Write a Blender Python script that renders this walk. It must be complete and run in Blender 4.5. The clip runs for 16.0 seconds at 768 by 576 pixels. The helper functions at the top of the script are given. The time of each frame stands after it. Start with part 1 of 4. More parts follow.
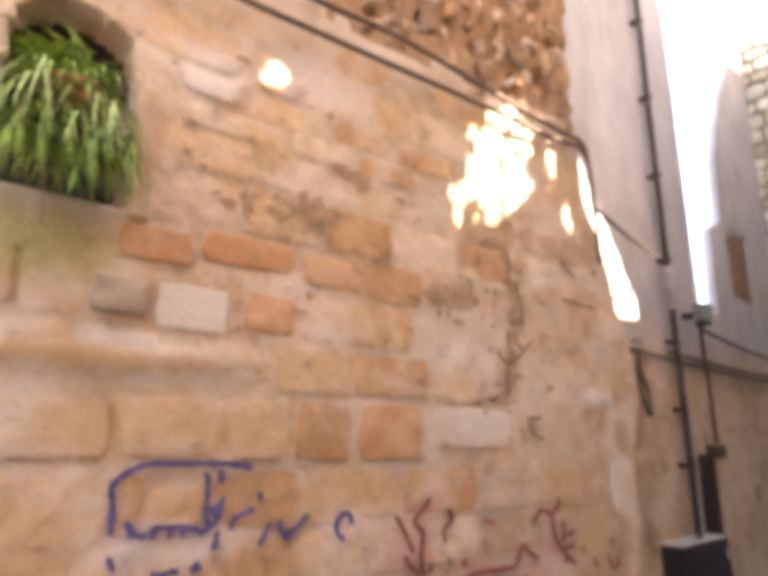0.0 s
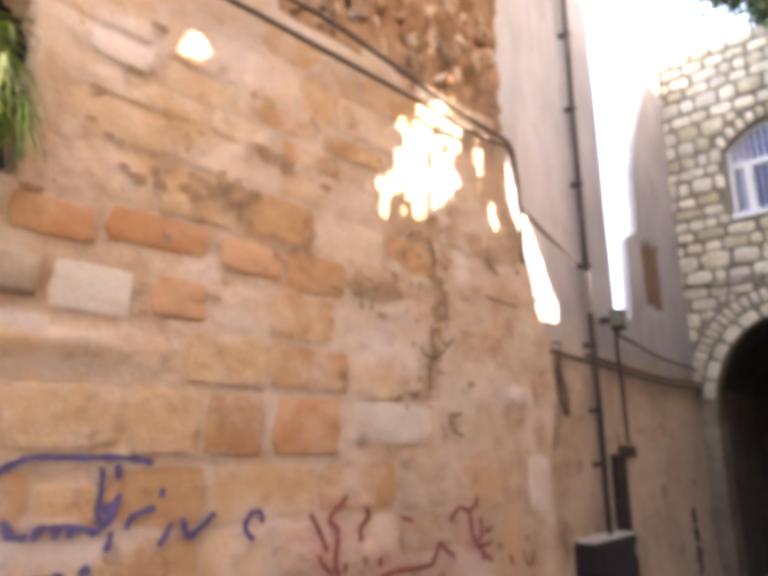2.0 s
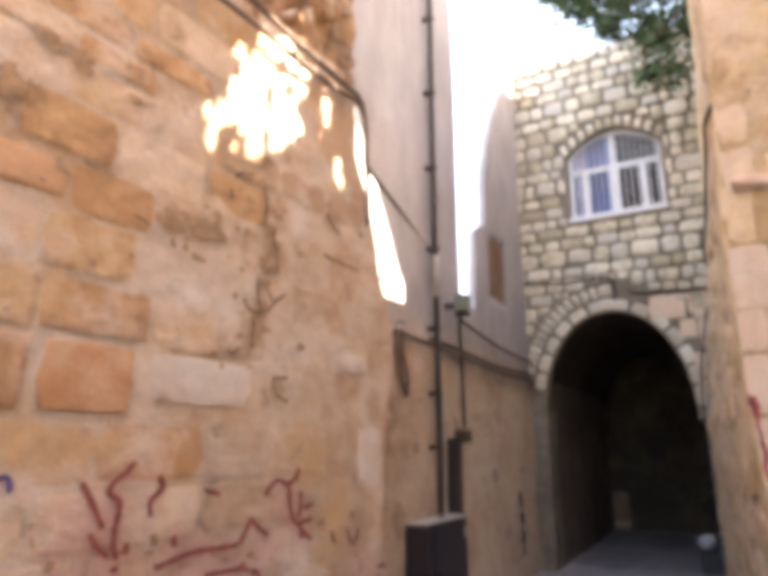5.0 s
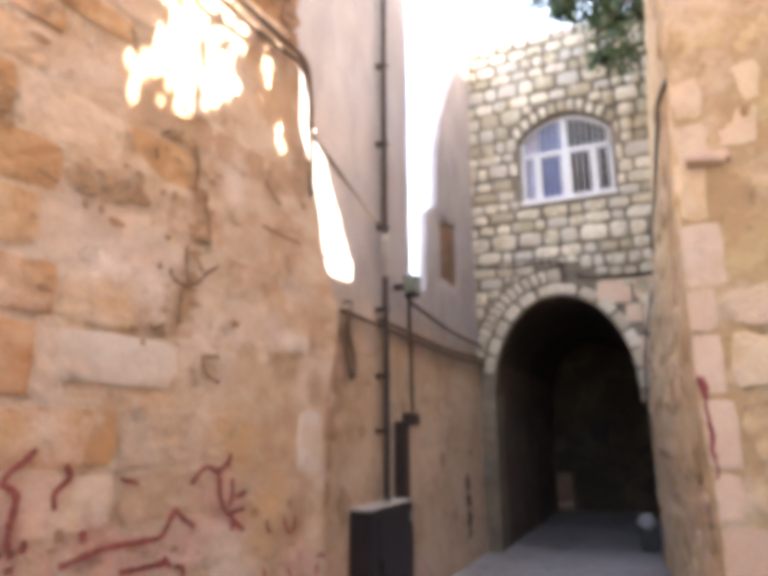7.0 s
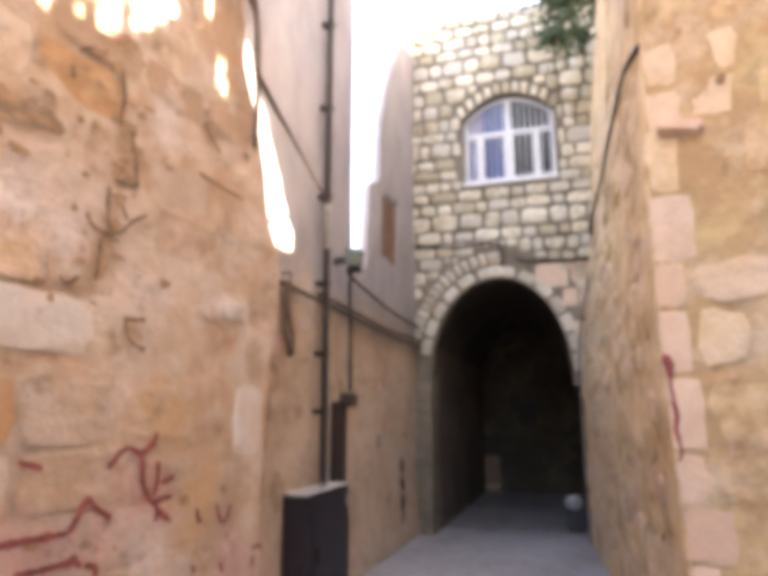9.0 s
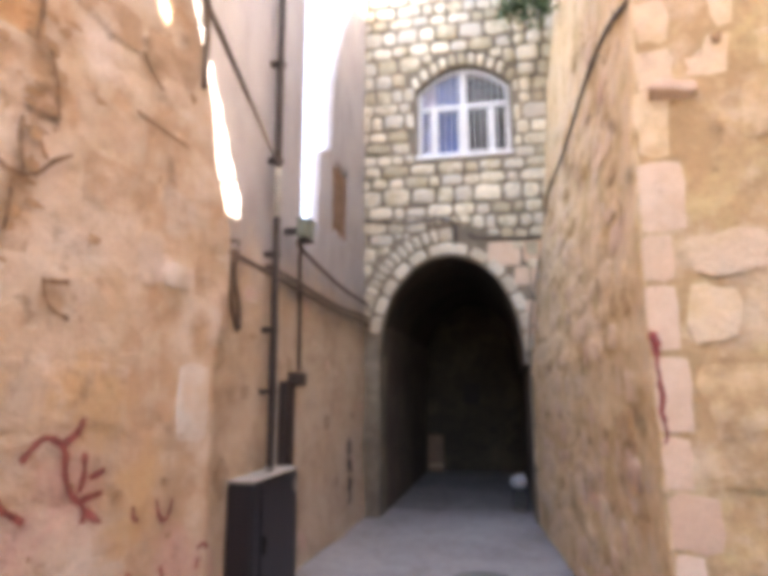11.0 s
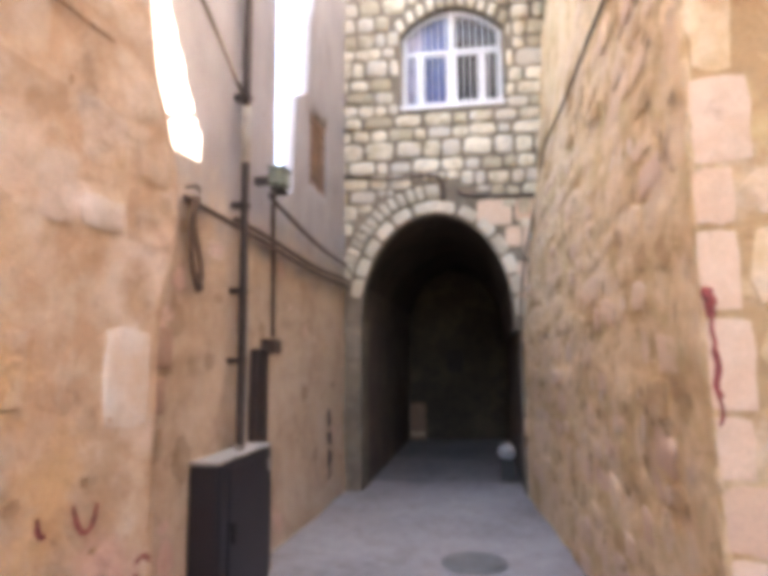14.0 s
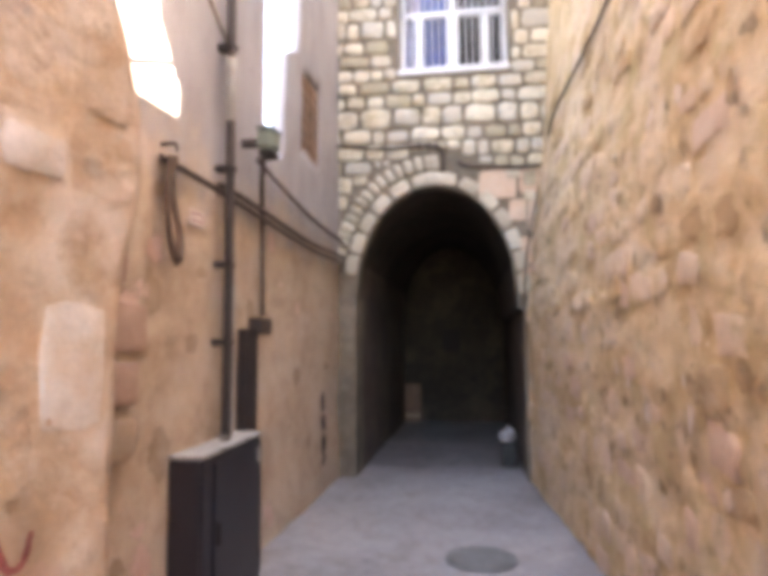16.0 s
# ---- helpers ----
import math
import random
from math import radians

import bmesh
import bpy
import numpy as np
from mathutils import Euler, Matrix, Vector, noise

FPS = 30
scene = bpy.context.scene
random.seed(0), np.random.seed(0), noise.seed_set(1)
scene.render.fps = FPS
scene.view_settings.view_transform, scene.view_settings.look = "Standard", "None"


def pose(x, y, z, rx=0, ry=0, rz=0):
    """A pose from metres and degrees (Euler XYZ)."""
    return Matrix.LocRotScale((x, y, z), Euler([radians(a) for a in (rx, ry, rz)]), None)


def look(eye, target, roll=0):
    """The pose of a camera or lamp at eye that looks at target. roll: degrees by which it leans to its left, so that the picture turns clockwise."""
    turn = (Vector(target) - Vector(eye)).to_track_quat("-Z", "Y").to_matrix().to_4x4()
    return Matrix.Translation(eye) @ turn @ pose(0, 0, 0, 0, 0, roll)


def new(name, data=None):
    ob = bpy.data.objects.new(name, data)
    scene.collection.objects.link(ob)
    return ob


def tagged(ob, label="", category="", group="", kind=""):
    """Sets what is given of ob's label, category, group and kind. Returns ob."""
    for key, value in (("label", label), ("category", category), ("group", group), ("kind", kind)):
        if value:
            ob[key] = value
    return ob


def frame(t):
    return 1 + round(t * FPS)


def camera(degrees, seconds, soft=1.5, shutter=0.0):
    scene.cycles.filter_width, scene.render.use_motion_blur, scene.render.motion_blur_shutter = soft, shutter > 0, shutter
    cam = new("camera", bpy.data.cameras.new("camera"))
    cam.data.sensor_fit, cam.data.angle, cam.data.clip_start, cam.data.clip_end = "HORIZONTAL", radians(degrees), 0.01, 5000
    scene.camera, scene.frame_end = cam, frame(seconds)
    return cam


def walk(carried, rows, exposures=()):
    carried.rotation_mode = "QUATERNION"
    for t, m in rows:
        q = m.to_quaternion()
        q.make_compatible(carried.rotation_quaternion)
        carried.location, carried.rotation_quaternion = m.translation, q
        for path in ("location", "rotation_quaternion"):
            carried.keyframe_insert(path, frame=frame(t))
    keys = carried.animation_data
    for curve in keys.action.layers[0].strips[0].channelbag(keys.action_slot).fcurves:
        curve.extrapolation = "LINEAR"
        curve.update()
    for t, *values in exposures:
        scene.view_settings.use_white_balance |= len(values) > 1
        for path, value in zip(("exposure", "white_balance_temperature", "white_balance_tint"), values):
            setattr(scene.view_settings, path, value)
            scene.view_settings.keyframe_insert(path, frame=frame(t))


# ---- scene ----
EXPOSURE = 3.95
cam = camera(65.0, 16.0, soft=7.4)
PATH = [
    (0, (-0.077, 0.016, 1.735), (1.189, 1.483, 2.229), 0.3),
    (0.5, (-0.053, 0.036, 1.724), (1.257, 1.461, 2.226), 0.3),
    (1, (-0.022, 0.031, 1.713), (1.323, 1.423, 2.215), 0.1),
    (1.5, (-0.008, 0.065, 1.691), (1.384, 1.406, 2.205), 0.1),
    (2, (0.015, 0.062, 1.693), (1.443, 1.365, 2.204), 0.2),
    (2.5, (0.038, 0.075, 1.697), (1.535, 1.303, 2.197), 0.5),
    (3, (0.09, 0.072, 1.659), (1.623, 1.249, 2.172), 0.2),
    (3.5, (0.134, 0.088, 1.635), (1.696, 1.224, 2.153), 0.1),
    (4, (0.211, 0.074, 1.588), (1.772, 1.2, 2.129), 0.0),
    (4.5, (0.3, 0.121, 1.552), (1.933, 1.145, 2.087), 0.2),
    (7, (0.562, 0.201, 1.547), (2.338, 0.996, 2.01), -0.3),
    (7.5, (0.611, 0.25, 1.543), (2.411, 0.995, 1.993), -0.2),
    (8, (0.68, 0.301, 1.528), (2.507, 0.989, 1.964), -0.0),
    (8.5, (0.742, 0.367, 1.517), (2.595, 0.992, 1.936), 0.1),
    (9, (0.799, 0.419, 1.522), (2.668, 0.998, 1.935), -0.0),
    (11.5, (1.133, 0.65, 1.531), (3.073, 1.011, 1.857), -0.2),
    (12, (1.207, 0.673, 1.526), (3.152, 1.021, 1.834), -0.4),
    (12.5, (1.29, 0.691, 1.521), (3.238, 1.034, 1.816), -0.3),
    (13, (1.38, 0.715, 1.527), (3.331, 1.054, 1.805), -0.3),
    (13.5, (1.482, 0.738, 1.547), (3.439, 1.068, 1.8), -0.4),
    (14, (1.577, 0.754, 1.547), (3.536, 1.079, 1.786), -0.3),
    (14.5, (1.664, 0.775, 1.55), (3.625, 1.098, 1.773), -0.3),
    (15, (1.801, 0.811, 1.548), (3.766, 1.126, 1.749), -0.4),
    (15.5, (1.875, 0.857, 1.561), (3.844, 1.157, 1.744), -0.2),
    (16, (1.962, 0.888, 1.558), (3.933, 1.183, 1.73), -0.3),
]
walk(cam, [(t, look(eye, target, roll)) for t, eye, target, roll in PATH], exposures=[(t, EXPOSURE + e, 7950, 14.5) for t, e in ((0.0, -0.24), (4.5, -0.24), (9.0, 0.04), (14.0, 0.30), (16.0, 0.42))])

# ---- world, sun ----
SUN_DIR = Vector((0.1, -0.7, 0.7)).normalized()
world = bpy.data.worlds.new("world")
scene.world = world
world.use_nodes = True
wn = world.node_tree.nodes
sky = wn.new("ShaderNodeTexSky")
sky.sky_type = 'NISHITA'
sky.sun_disc = False
sky.sun_elevation = math.asin(SUN_DIR.z)
sky.sun_rotation = math.atan2(SUN_DIR.x, SUN_DIR.y)
sky.dust_density = 3.0
wn["Background"].inputs["Strength"].default_value = 0.15
world.node_tree.links.new(sky.outputs["Color"], wn["Background"].inputs["Color"])
sun_data = bpy.data.lights.new("sun", "SUN")
sun_data.energy, sun_data.angle, sun_data.color = 4.5, radians(0.5), (1.0, 0.96, 0.89)
sun = new("sun", sun_data)
sun.matrix_world = look(SUN_DIR * 30, (0, 0, 0))


# ---- materials ----
def shader(name, rough=0.9, metal=0.0):
    m = bpy.data.materials.new(name)
    m.use_nodes = True
    b = m.node_tree.nodes["Principled BSDF"]
    b.inputs["Roughness"].default_value = rough
    b.inputs["Metallic"].default_value = metal
    return m, m.node_tree.nodes, m.node_tree.links, b


def math_node(n, l, op, a, b):
    k = n.new("ShaderNodeMath")
    k.operation = op
    for i, v in enumerate((a, b)):
        if isinstance(v, (int, float)):
            k.inputs[i].default_value = v
        else:
            l.new(v, k.inputs[i])
    return k.outputs[0]


def noise_node(n, l, vec, scale, detail=4.0, rough=0.55):
    k = n.new("ShaderNodeTexNoise")
    k.inputs["Scale"].default_value = scale
    k.inputs["Detail"].default_value = detail
    k.inputs["Roughness"].default_value = rough
    l.new(vec, k.inputs["Vector"])
    return k.outputs["Fac"]


def ramp_node(n, l, fac, stops):
    k = n.new("ShaderNodeValToRGB")
    e = k.color_ramp.elements
    while len(e) < len(stops):
        e.new(0.5)
    for el, (p, c) in zip(e, stops):
        el.position, el.color = p, (*c, 1)
    l.new(fac, k.inputs["Fac"])
    return k.outputs["Color"]


def mix_node(n, l, fac, a, b, mode="MIX"):
    k = n.new("ShaderNodeMix")
    k.data_type, k.blend_type = "RGBA", mode
    for sock, v in ((k.inputs[0], fac), (k.inputs[6], a), (k.inputs[7], b)):
        if isinstance(v, (int, float)):
            sock.default_value = v
        elif isinstance(v, tuple):
            sock.default_value = (*v, 1)
        else:
            l.new(v, sock)
    return k.outputs[2]


OCHRE = (0.53, 0.335, 0.175)
DAMP, SCUFF, ROSE, MOSS = (0.40, 0.265, 0.165), (0.67, 0.56, 0.50), (0.56, 0.345, 0.285), (0.40, 0.33, 0.13)
STAINS = ((2.42, 2.10, 0.07, 0.14, DAMP), (2.38, 1.98, 0.04, 0.09, DAMP), (2.46, 2.45, 0.05, 0.20, DAMP), (2.42, 2.72, 0.04, 0.14, DAMP), (2.10, 2.42, 0.10, 0.07, DAMP), (1.93, 2.42, 0.08, 0.08, DAMP), (2.57, 1.80, 0.06, 0.06, DAMP),
          (3.18, 1.15, 0.14, 0.32, DAMP), (3.30, 1.75, 0.10, 0.12, DAMP), (1.22, 2.66, 0.16, 0.10, DAMP), (1.43, 2.89, 0.12, 0.04, DAMP), (2.92, 2.72, 0.07, 0.08, DAMP),
          (3.05, 1.99, 0.07, 0.06, SCUFF), (3.20, 1.96, 0.05, 0.07, SCUFF), (2.05, 2.14, 0.14, 0.13, SCUFF), (2.28, 2.12, 0.08, 0.12, SCUFF), (2.68, 2.66, 0.13, 0.14, SCUFF), (0.78, 3.16, 0.22, 0.18, SCUFF), (1.35, 2.12, 0.16, 0.09, SCUFF), (0.55, 2.05, 0.16, 0.06, SCUFF), (1.2, 3.3, 0.3, 0.2, SCUFF),
          (1.80, 1.30, 0.28, 0.22, ROSE), (2.2, 1.12, 0.45, 0.17, ROSE), (2.66, 1.24, 0.18, 0.16, ROSE), (1.62, 1.1, 0.3, 0.16, ROSE), (3.2, 0.9, 0.18, 0.2, ROSE), (0.82, 1.40, 0.32, 0.10, SCUFF), (0.30, 2.36, 0.26, 0.16, MOSS),
          (0.8, 1.78, 0.55, 0.13, OCHRE), (1.3, 2.02, 0.35, 0.14, OCHRE), (0.35, 1.99, 0.5, 0.06, OCHRE), (1.55, 1.55, 0.4, 0.09, OCHRE), (2.75, 1.52, 0.24, 0.16, OCHRE), (0.3, 1.45, 0.22, 0.28, OCHRE), (2.98, 1.2, 0.16, 0.2, OCHRE), (1.0, 2.9, 0.2, 0.12, OCHRE))


def stain_group():
    g = bpy.data.node_groups.new("old_wall_stains", "ShaderNodeTree")
    g.interface.new_socket("Color", in_out="INPUT", socket_type="NodeSocketColor")
    g.interface.new_socket("Color", in_out="OUTPUT", socket_type="NodeSocketColor")
    n, l = g.nodes, g.links
    col = n.new("NodeGroupInput").outputs[0]
    pos = n.new("ShaderNodeNewGeometry").outputs["Position"]
    fray = math_node(n, l, "MULTIPLY", math_node(n, l, "SUBTRACT", noise_node(n, l, pos, 7.0, 6, 0.7), 0.5), 2.6)
    for x, z, rx, rz, c in STAINS:
        mp = n.new("ShaderNodeMapping")
        mp.vector_type = "POINT"
        mp.inputs["Location"].default_value = (-x / rx, 0, -z / rz)
        mp.inputs["Scale"].default_value = (1 / rx, 0, 1 / rz)
        l.new(pos, mp.inputs["Vector"])
        d = n.new("ShaderNodeVectorMath")
        d.operation = "LENGTH"
        l.new(mp.outputs[0], d.inputs[0])
        ramp = ramp_node(n, l, math_node(n, l, "ADD", d.outputs["Value"], fray), [(0.3, (0.85, 0.85, 0.85)), (1.0, (0, 0, 0))])
        col = mix_node(n, l, ramp, col, c)
    l.new(col, n.new("NodeGroupOutput").inputs[0])
    return g


STAIN_GROUP = stain_group()


def masonry(name, colours, stain, rough=0.92, bump=0.5, weight=0.4, big=1.3, fine=11.0, upper=None, pale=None, pits=0.0, contrast=1.5, depth=0.02, stains=False):
    """Weathered stone or plaster: colour varies by piece, by broad patches and by grain; stain is a second colour in blots.
    upper: a coat of another colour above an uneven line at the given height."""
    m, n, l, b = shader(name, rough)
    pos = n.new("ShaderNodeNewGeometry").outputs["Position"]
    rnd = n.new("ShaderNodeObjectInfo").outputs["Random"]
    n1, n2, n3 = (noise_node(n, l, pos, s, d) for s, d in ((big, 4), (fine, 5), (70, 3)))
    fac = math_node(n, l, "ADD", math_node(n, l, "MULTIPLY", rnd, weight), math_node(n, l, "MULTIPLY", n1, 1 - weight))
    fac = math_node(n, l, "ADD", fac, math_node(n, l, "MULTIPLY", math_node(n, l, "SUBTRACT", n2, 0.5), 0.55))
    fac = math_node(n, l, "ADD", math_node(n, l, "MULTIPLY", math_node(n, l, "SUBTRACT", fac, 0.5), contrast), 0.5)
    k = len(colours)
    col = ramp_node(n, l, fac, [(0.22 + 0.56 * i / max(1, k - 1), c) for i, c in enumerate(colours)])
    blot = noise_node(n, l, pos, 3.1, 6, 0.7)
    mask = ramp_node(n, l, blot, [(0.52, (0, 0, 0)), (0.68, (1, 1, 1))])
    col = mix_node(n, l, mask, col, stain)
    if pale:
        wash = ramp_node(n, l, noise_node(n, l, pos, 2.37, 8, 0.72), [(0.50, (0, 0, 0)), (0.64, (0.75, 0.75, 0.75))])
        col = mix_node(n, l, wash, col, pale)
    if upper:
        height, coat = upper
        sep = n.new("ShaderNodeSeparateXYZ")
        l.new(pos, sep.inputs[0])
        edge = math_node(n, l, "ADD", sep.outputs["Z"], math_node(n, l, "MULTIPLY", blot, 1.2))
        up = ramp_node(n, l, math_node(n, l, "SUBTRACT", edge, height + 0.1), [(0.3, (0, 0, 0)), (0.75, (1, 1, 1))])
        stretch = n.new("ShaderNodeVectorMath")
        stretch.operation = "MULTIPLY"
        l.new(pos, stretch.inputs[0])
        stretch.inputs[1].default_value = (2.6, 2.6, 0.9)
        streak = noise_node(n, l, stretch.outputs[0], 1.6, 5, 0.65)
        tone = math_node(n, l, "ADD", math_node(n, l, "MULTIPLY", streak, 0.6), math_node(n, l, "MULTIPLY", n1, 0.4))
        coat_col = ramp_node(n, l, tone, [(0.36, tuple(c * 0.80 for c in coat)), (0.5, coat), (0.66, tuple(c * 1.15 for c in coat))])
        col = mix_node(n, l, up, col, coat_col)
    if stains:
        sg = n.new("ShaderNodeGroup")
        sg.node_tree = STAIN_GROUP
        l.new(col, sg.inputs[0])
        col = sg.outputs[0]
    pit = None
    if pits:
        pit = ramp_node(n, l, noise_node(n, l, pos, 8.3, 7, 0.72), [(0.59, (0, 0, 0)), (0.71, (pits, pits, pits))])
        col = mix_node(n, l, pit, col, tuple(c * k for c, k in zip(colours[0], (0.58, 0.50, 0.44))))
    grain = ramp_node(n, l, n3, [(0.3, (0.86, 0.86, 0.86)), (0.7, (1.1, 1.1, 1.1))])
    col = mix_node(n, l, 0.6, col, grain, "MULTIPLY")
    l.new(col, b.inputs["Base Color"])
    h = math_node(n, l, "ADD", math_node(n, l, "MULTIPLY", n2, 1.0), math_node(n, l, "MULTIPLY", n3, 0.25))
    if pit:
        h = math_node(n, l, "SUBTRACT", h, math_node(n, l, "MULTIPLY", pit, 1.5))
    bp = n.new("ShaderNodeBump")
    bp.inputs["Strength"].default_value, bp.inputs["Distance"].default_value = bump, depth
    l.new(h, bp.inputs["Height"])
    l.new(bp.outputs["Normal"], b.inputs["Normal"])
    return m


def plain(name, colour, rough=0.5, metal=0.0, vary=0.25, scale=9.0, bump=0.1):
    m, n, l, b = shader(name, rough, metal)
    pos = n.new("ShaderNodeNewGeometry").outputs["Position"]
    f = noise_node(n, l, pos, scale, 5)
    lo, hi = (tuple(c * k for c in colour) for k in (1 - vary, 1 + vary))
    l.new(ramp_node(n, l, f, [(0.3, lo), (0.7, hi)]), b.inputs["Base Color"])
    bp = n.new("ShaderNodeBump")
    bp.inputs["Strength"].default_value, bp.inputs["Distance"].default_value = bump, 0.01
    l.new(noise_node(n, l, pos, scale * 6, 3), bp.inputs["Height"])
    l.new(bp.outputs["Normal"], b.inputs["Normal"])
    return m


def thin_coat(m, lo=0.30, hi=0.40, scale=30.0):
    """Paint or stain that thins out: each mesh's own cover value, broken up by grain, sets how much of the wall shows through."""
    n, l = m.node_tree.nodes, m.node_tree.links
    cover = n.new("ShaderNodeAttribute")
    cover.attribute_name = "cover"
    pos = n.new("ShaderNodeNewGeometry").outputs["Position"]
    f = math_node(n, l, "ADD", math_node(n, l, "MULTIPLY", cover.outputs["Fac"], 0.8), math_node(n, l, "MULTIPLY", math_node(n, l, "SUBTRACT", noise_node(n, l, pos, scale, 6, 0.7), 0.5), 1.1))
    l.new(ramp_node(n, l, f, [(lo, (0, 0, 0)), (hi, (1, 1, 1))]), n["Principled BSDF"].inputs["Alpha"])
    return m


PINK = (0.63, 0.48, 0.39)
M_OLD_MORTAR = masonry("lime_mortar", [(0.475, 0.318, 0.209), (0.551, 0.413, 0.304), (0.598, 0.484, 0.394)], (0.54, 0.385, 0.26), weight=0.0, pale=PINK, pits=0.55, big=2.4, bump=0.6, depth=0.035, stains=True, contrast=2.1)
M_OLD_STONE = masonry("tan_sandstone", [(0.40, 0.21, 0.10), (0.54, 0.34, 0.19), (0.58, 0.39, 0.25), (0.63, 0.48, 0.36)], (0.54, 0.34, 0.17), weight=0.6, pale=PINK, pits=0.55, big=2.4, bump=0.6, depth=0.035, stains=True)
M_OLD_SMOOTH = masonry("smeared_sandstone", [(0.46, 0.26, 0.13), (0.56, 0.365, 0.21), (0.60, 0.42, 0.28), (0.64, 0.49, 0.37)], (0.53, 0.33, 0.17), weight=0.5, pale=PINK, pits=0.45, big=2.4, bump=0.6, depth=0.035, stains=True)
M_RUBBLE = masonry("brown_rubble", [(0.26, 0.14, 0.07), (0.38, 0.23, 0.13), (0.50, 0.36, 0.25)], (0.30, 0.17, 0.09), weight=0.5, pits=0.7)
M_WASHED = masonry("washed_sandstone", [(0.437, 0.294, 0.195), (0.484, 0.351, 0.252), (0.513, 0.385, 0.29), (0.551, 0.432, 0.347)], (0.49, 0.34, 0.22), weight=0.5, pale=PINK, pits=0.45, big=2.4, bump=0.6, depth=0.035, stains=True, contrast=2.1)
M_ORANGE = masonry("orange_sandstone", [(0.42, 0.19, 0.085), (0.49, 0.245, 0.12), (0.55, 0.32, 0.185)], (0.47, 0.25, 0.12), weight=0.3, pale=(0.60, 0.40, 0.26), pits=0.5, stains=True)
M_PALE = masonry("pale_limestone", [(0.52, 0.43, 0.36), (0.60, 0.51, 0.44), (0.65, 0.57, 0.50)], (0.56, 0.41, 0.29), weight=0.3, pits=0.4, stains=True)
M_DULL = masonry("weathered_grey_stone", [(0.33, 0.24, 0.17), (0.42, 0.32, 0.24), (0.46, 0.37, 0.29)], (0.38, 0.25, 0.16), weight=0.3, pits=0.6)
M_REDDISH = masonry("dull_reddish_stone", [(0.34, 0.215, 0.165), (0.40, 0.265, 0.205), (0.45, 0.32, 0.255)], (0.36, 0.23, 0.17), weight=0.3, pits=0.5)
M_WALL2 = masonry("beige_render", [(0.39, 0.285, 0.205), (0.51, 0.385, 0.285), (0.58, 0.465, 0.365)], (0.41, 0.295, 0.21), weight=0.0, bump=0.3, upper=(2.55, (0.345, 0.322, 0.335)), pits=0.35, pale=(0.55, 0.45, 0.38))
M_RIGHT = masonry("ochre_rubble_plaster", [(0.5, 0.34, 0.18), (0.66, 0.475, 0.28), (0.73, 0.56, 0.37)], (0.52, 0.39, 0.20), weight=0.0, pale=(0.66, 0.50, 0.37), pits=0.5, big=2.4, bump=0.9, depth=0.035, contrast=1.9)
M_RIGHT_STONE = masonry("ochre_rubble_stone", [(0.44, 0.29, 0.155), (0.62, 0.445, 0.26), (0.70, 0.54, 0.37), (0.66, 0.485, 0.35)], (0.54, 0.40, 0.21), weight=0.5, pale=(0.62, 0.48, 0.36), pits=0.55, big=2.4, bump=0.6, depth=0.035)
M_QUOIN = masonry("pink_quoin_stone", [(0.58, 0.395, 0.29), (0.64, 0.46, 0.34), (0.68, 0.52, 0.405)], (0.58, 0.41, 0.29), weight=0.5, pits=0.5)
M_FAC_MORTAR = masonry("grey_brown_joint", [(0.13, 0.105, 0.08), (0.19, 0.155, 0.12), (0.27, 0.225, 0.175)], (0.14, 0.115, 0.075), weight=0.0)
M_FAC_STONE = masonry("cream_limestone", [(0.40, 0.345, 0.25), (0.60, 0.535, 0.42), (0.72, 0.65, 0.525), (0.50, 0.455, 0.39)], (0.46, 0.38, 0.24), weight=0.65, pits=0.5)
M_ARCH = masonry("arch_limestone", [(0.46, 0.40, 0.32), (0.57, 0.51, 0.42), (0.64, 0.58, 0.48)], (0.46, 0.39, 0.30), weight=0.5, pits=0.4)
# Vault and side-wall plasters darkened to hold the passage's shade.
M_TUNNEL = masonry("shade_black_vault_plaster", [(0.034, 0.024, 0.017), (0.055, 0.040, 0.028), (0.09, 0.066, 0.046)], (0.03, 0.022, 0.016), weight=0.0)
M_PASSAGE = masonry("shade_brown_passage_plaster", [(0.085, 0.058, 0.044), (0.125, 0.088, 0.067), (0.17, 0.122, 0.095)], (0.09, 0.06, 0.045), weight=0.0, pits=0.4)
M_FLOOR = masonry("worn_concrete", [(0.19, 0.172, 0.175), (0.265, 0.245, 0.25), (0.33, 0.305, 0.305)], (0.22, 0.195, 0.185), weight=0.0, bump=0.25, big=0.8, pits=0.3)
# Darker than the alley concrete: carries the passage's shade.
M_PASSAGE_FLOOR = masonry("shade_dark_passage_paving", [(0.115, 0.10, 0.105), (0.155, 0.14, 0.142), (0.20, 0.182, 0.18)], (0.115, 0.10, 0.095), weight=0.0, bump=0.3)
M_PIPE = plain("dark_iron_pipe", (0.030, 0.020, 0.019), 0.6)
M_CABLE = plain("dusty_black_cable", (0.065, 0.042, 0.033), 0.7)
M_CABLE_BROWN = plain("brown_cable", (0.10, 0.062, 0.042), 0.7)
M_CABINET = plain("dark_slate_painted_metal", (0.022, 0.019, 0.026), 0.5, 0.0, 0.15)
M_DUST = plain("grey_dust", (0.34, 0.32, 0.30), 0.95)
M_LAMP = plain("green_grey_plastic", (0.17, 0.19, 0.15), 0.5)
M_WHITE = plain("white_painted_frame", (0.78, 0.78, 0.80), 0.4, 0.0, 0.06)
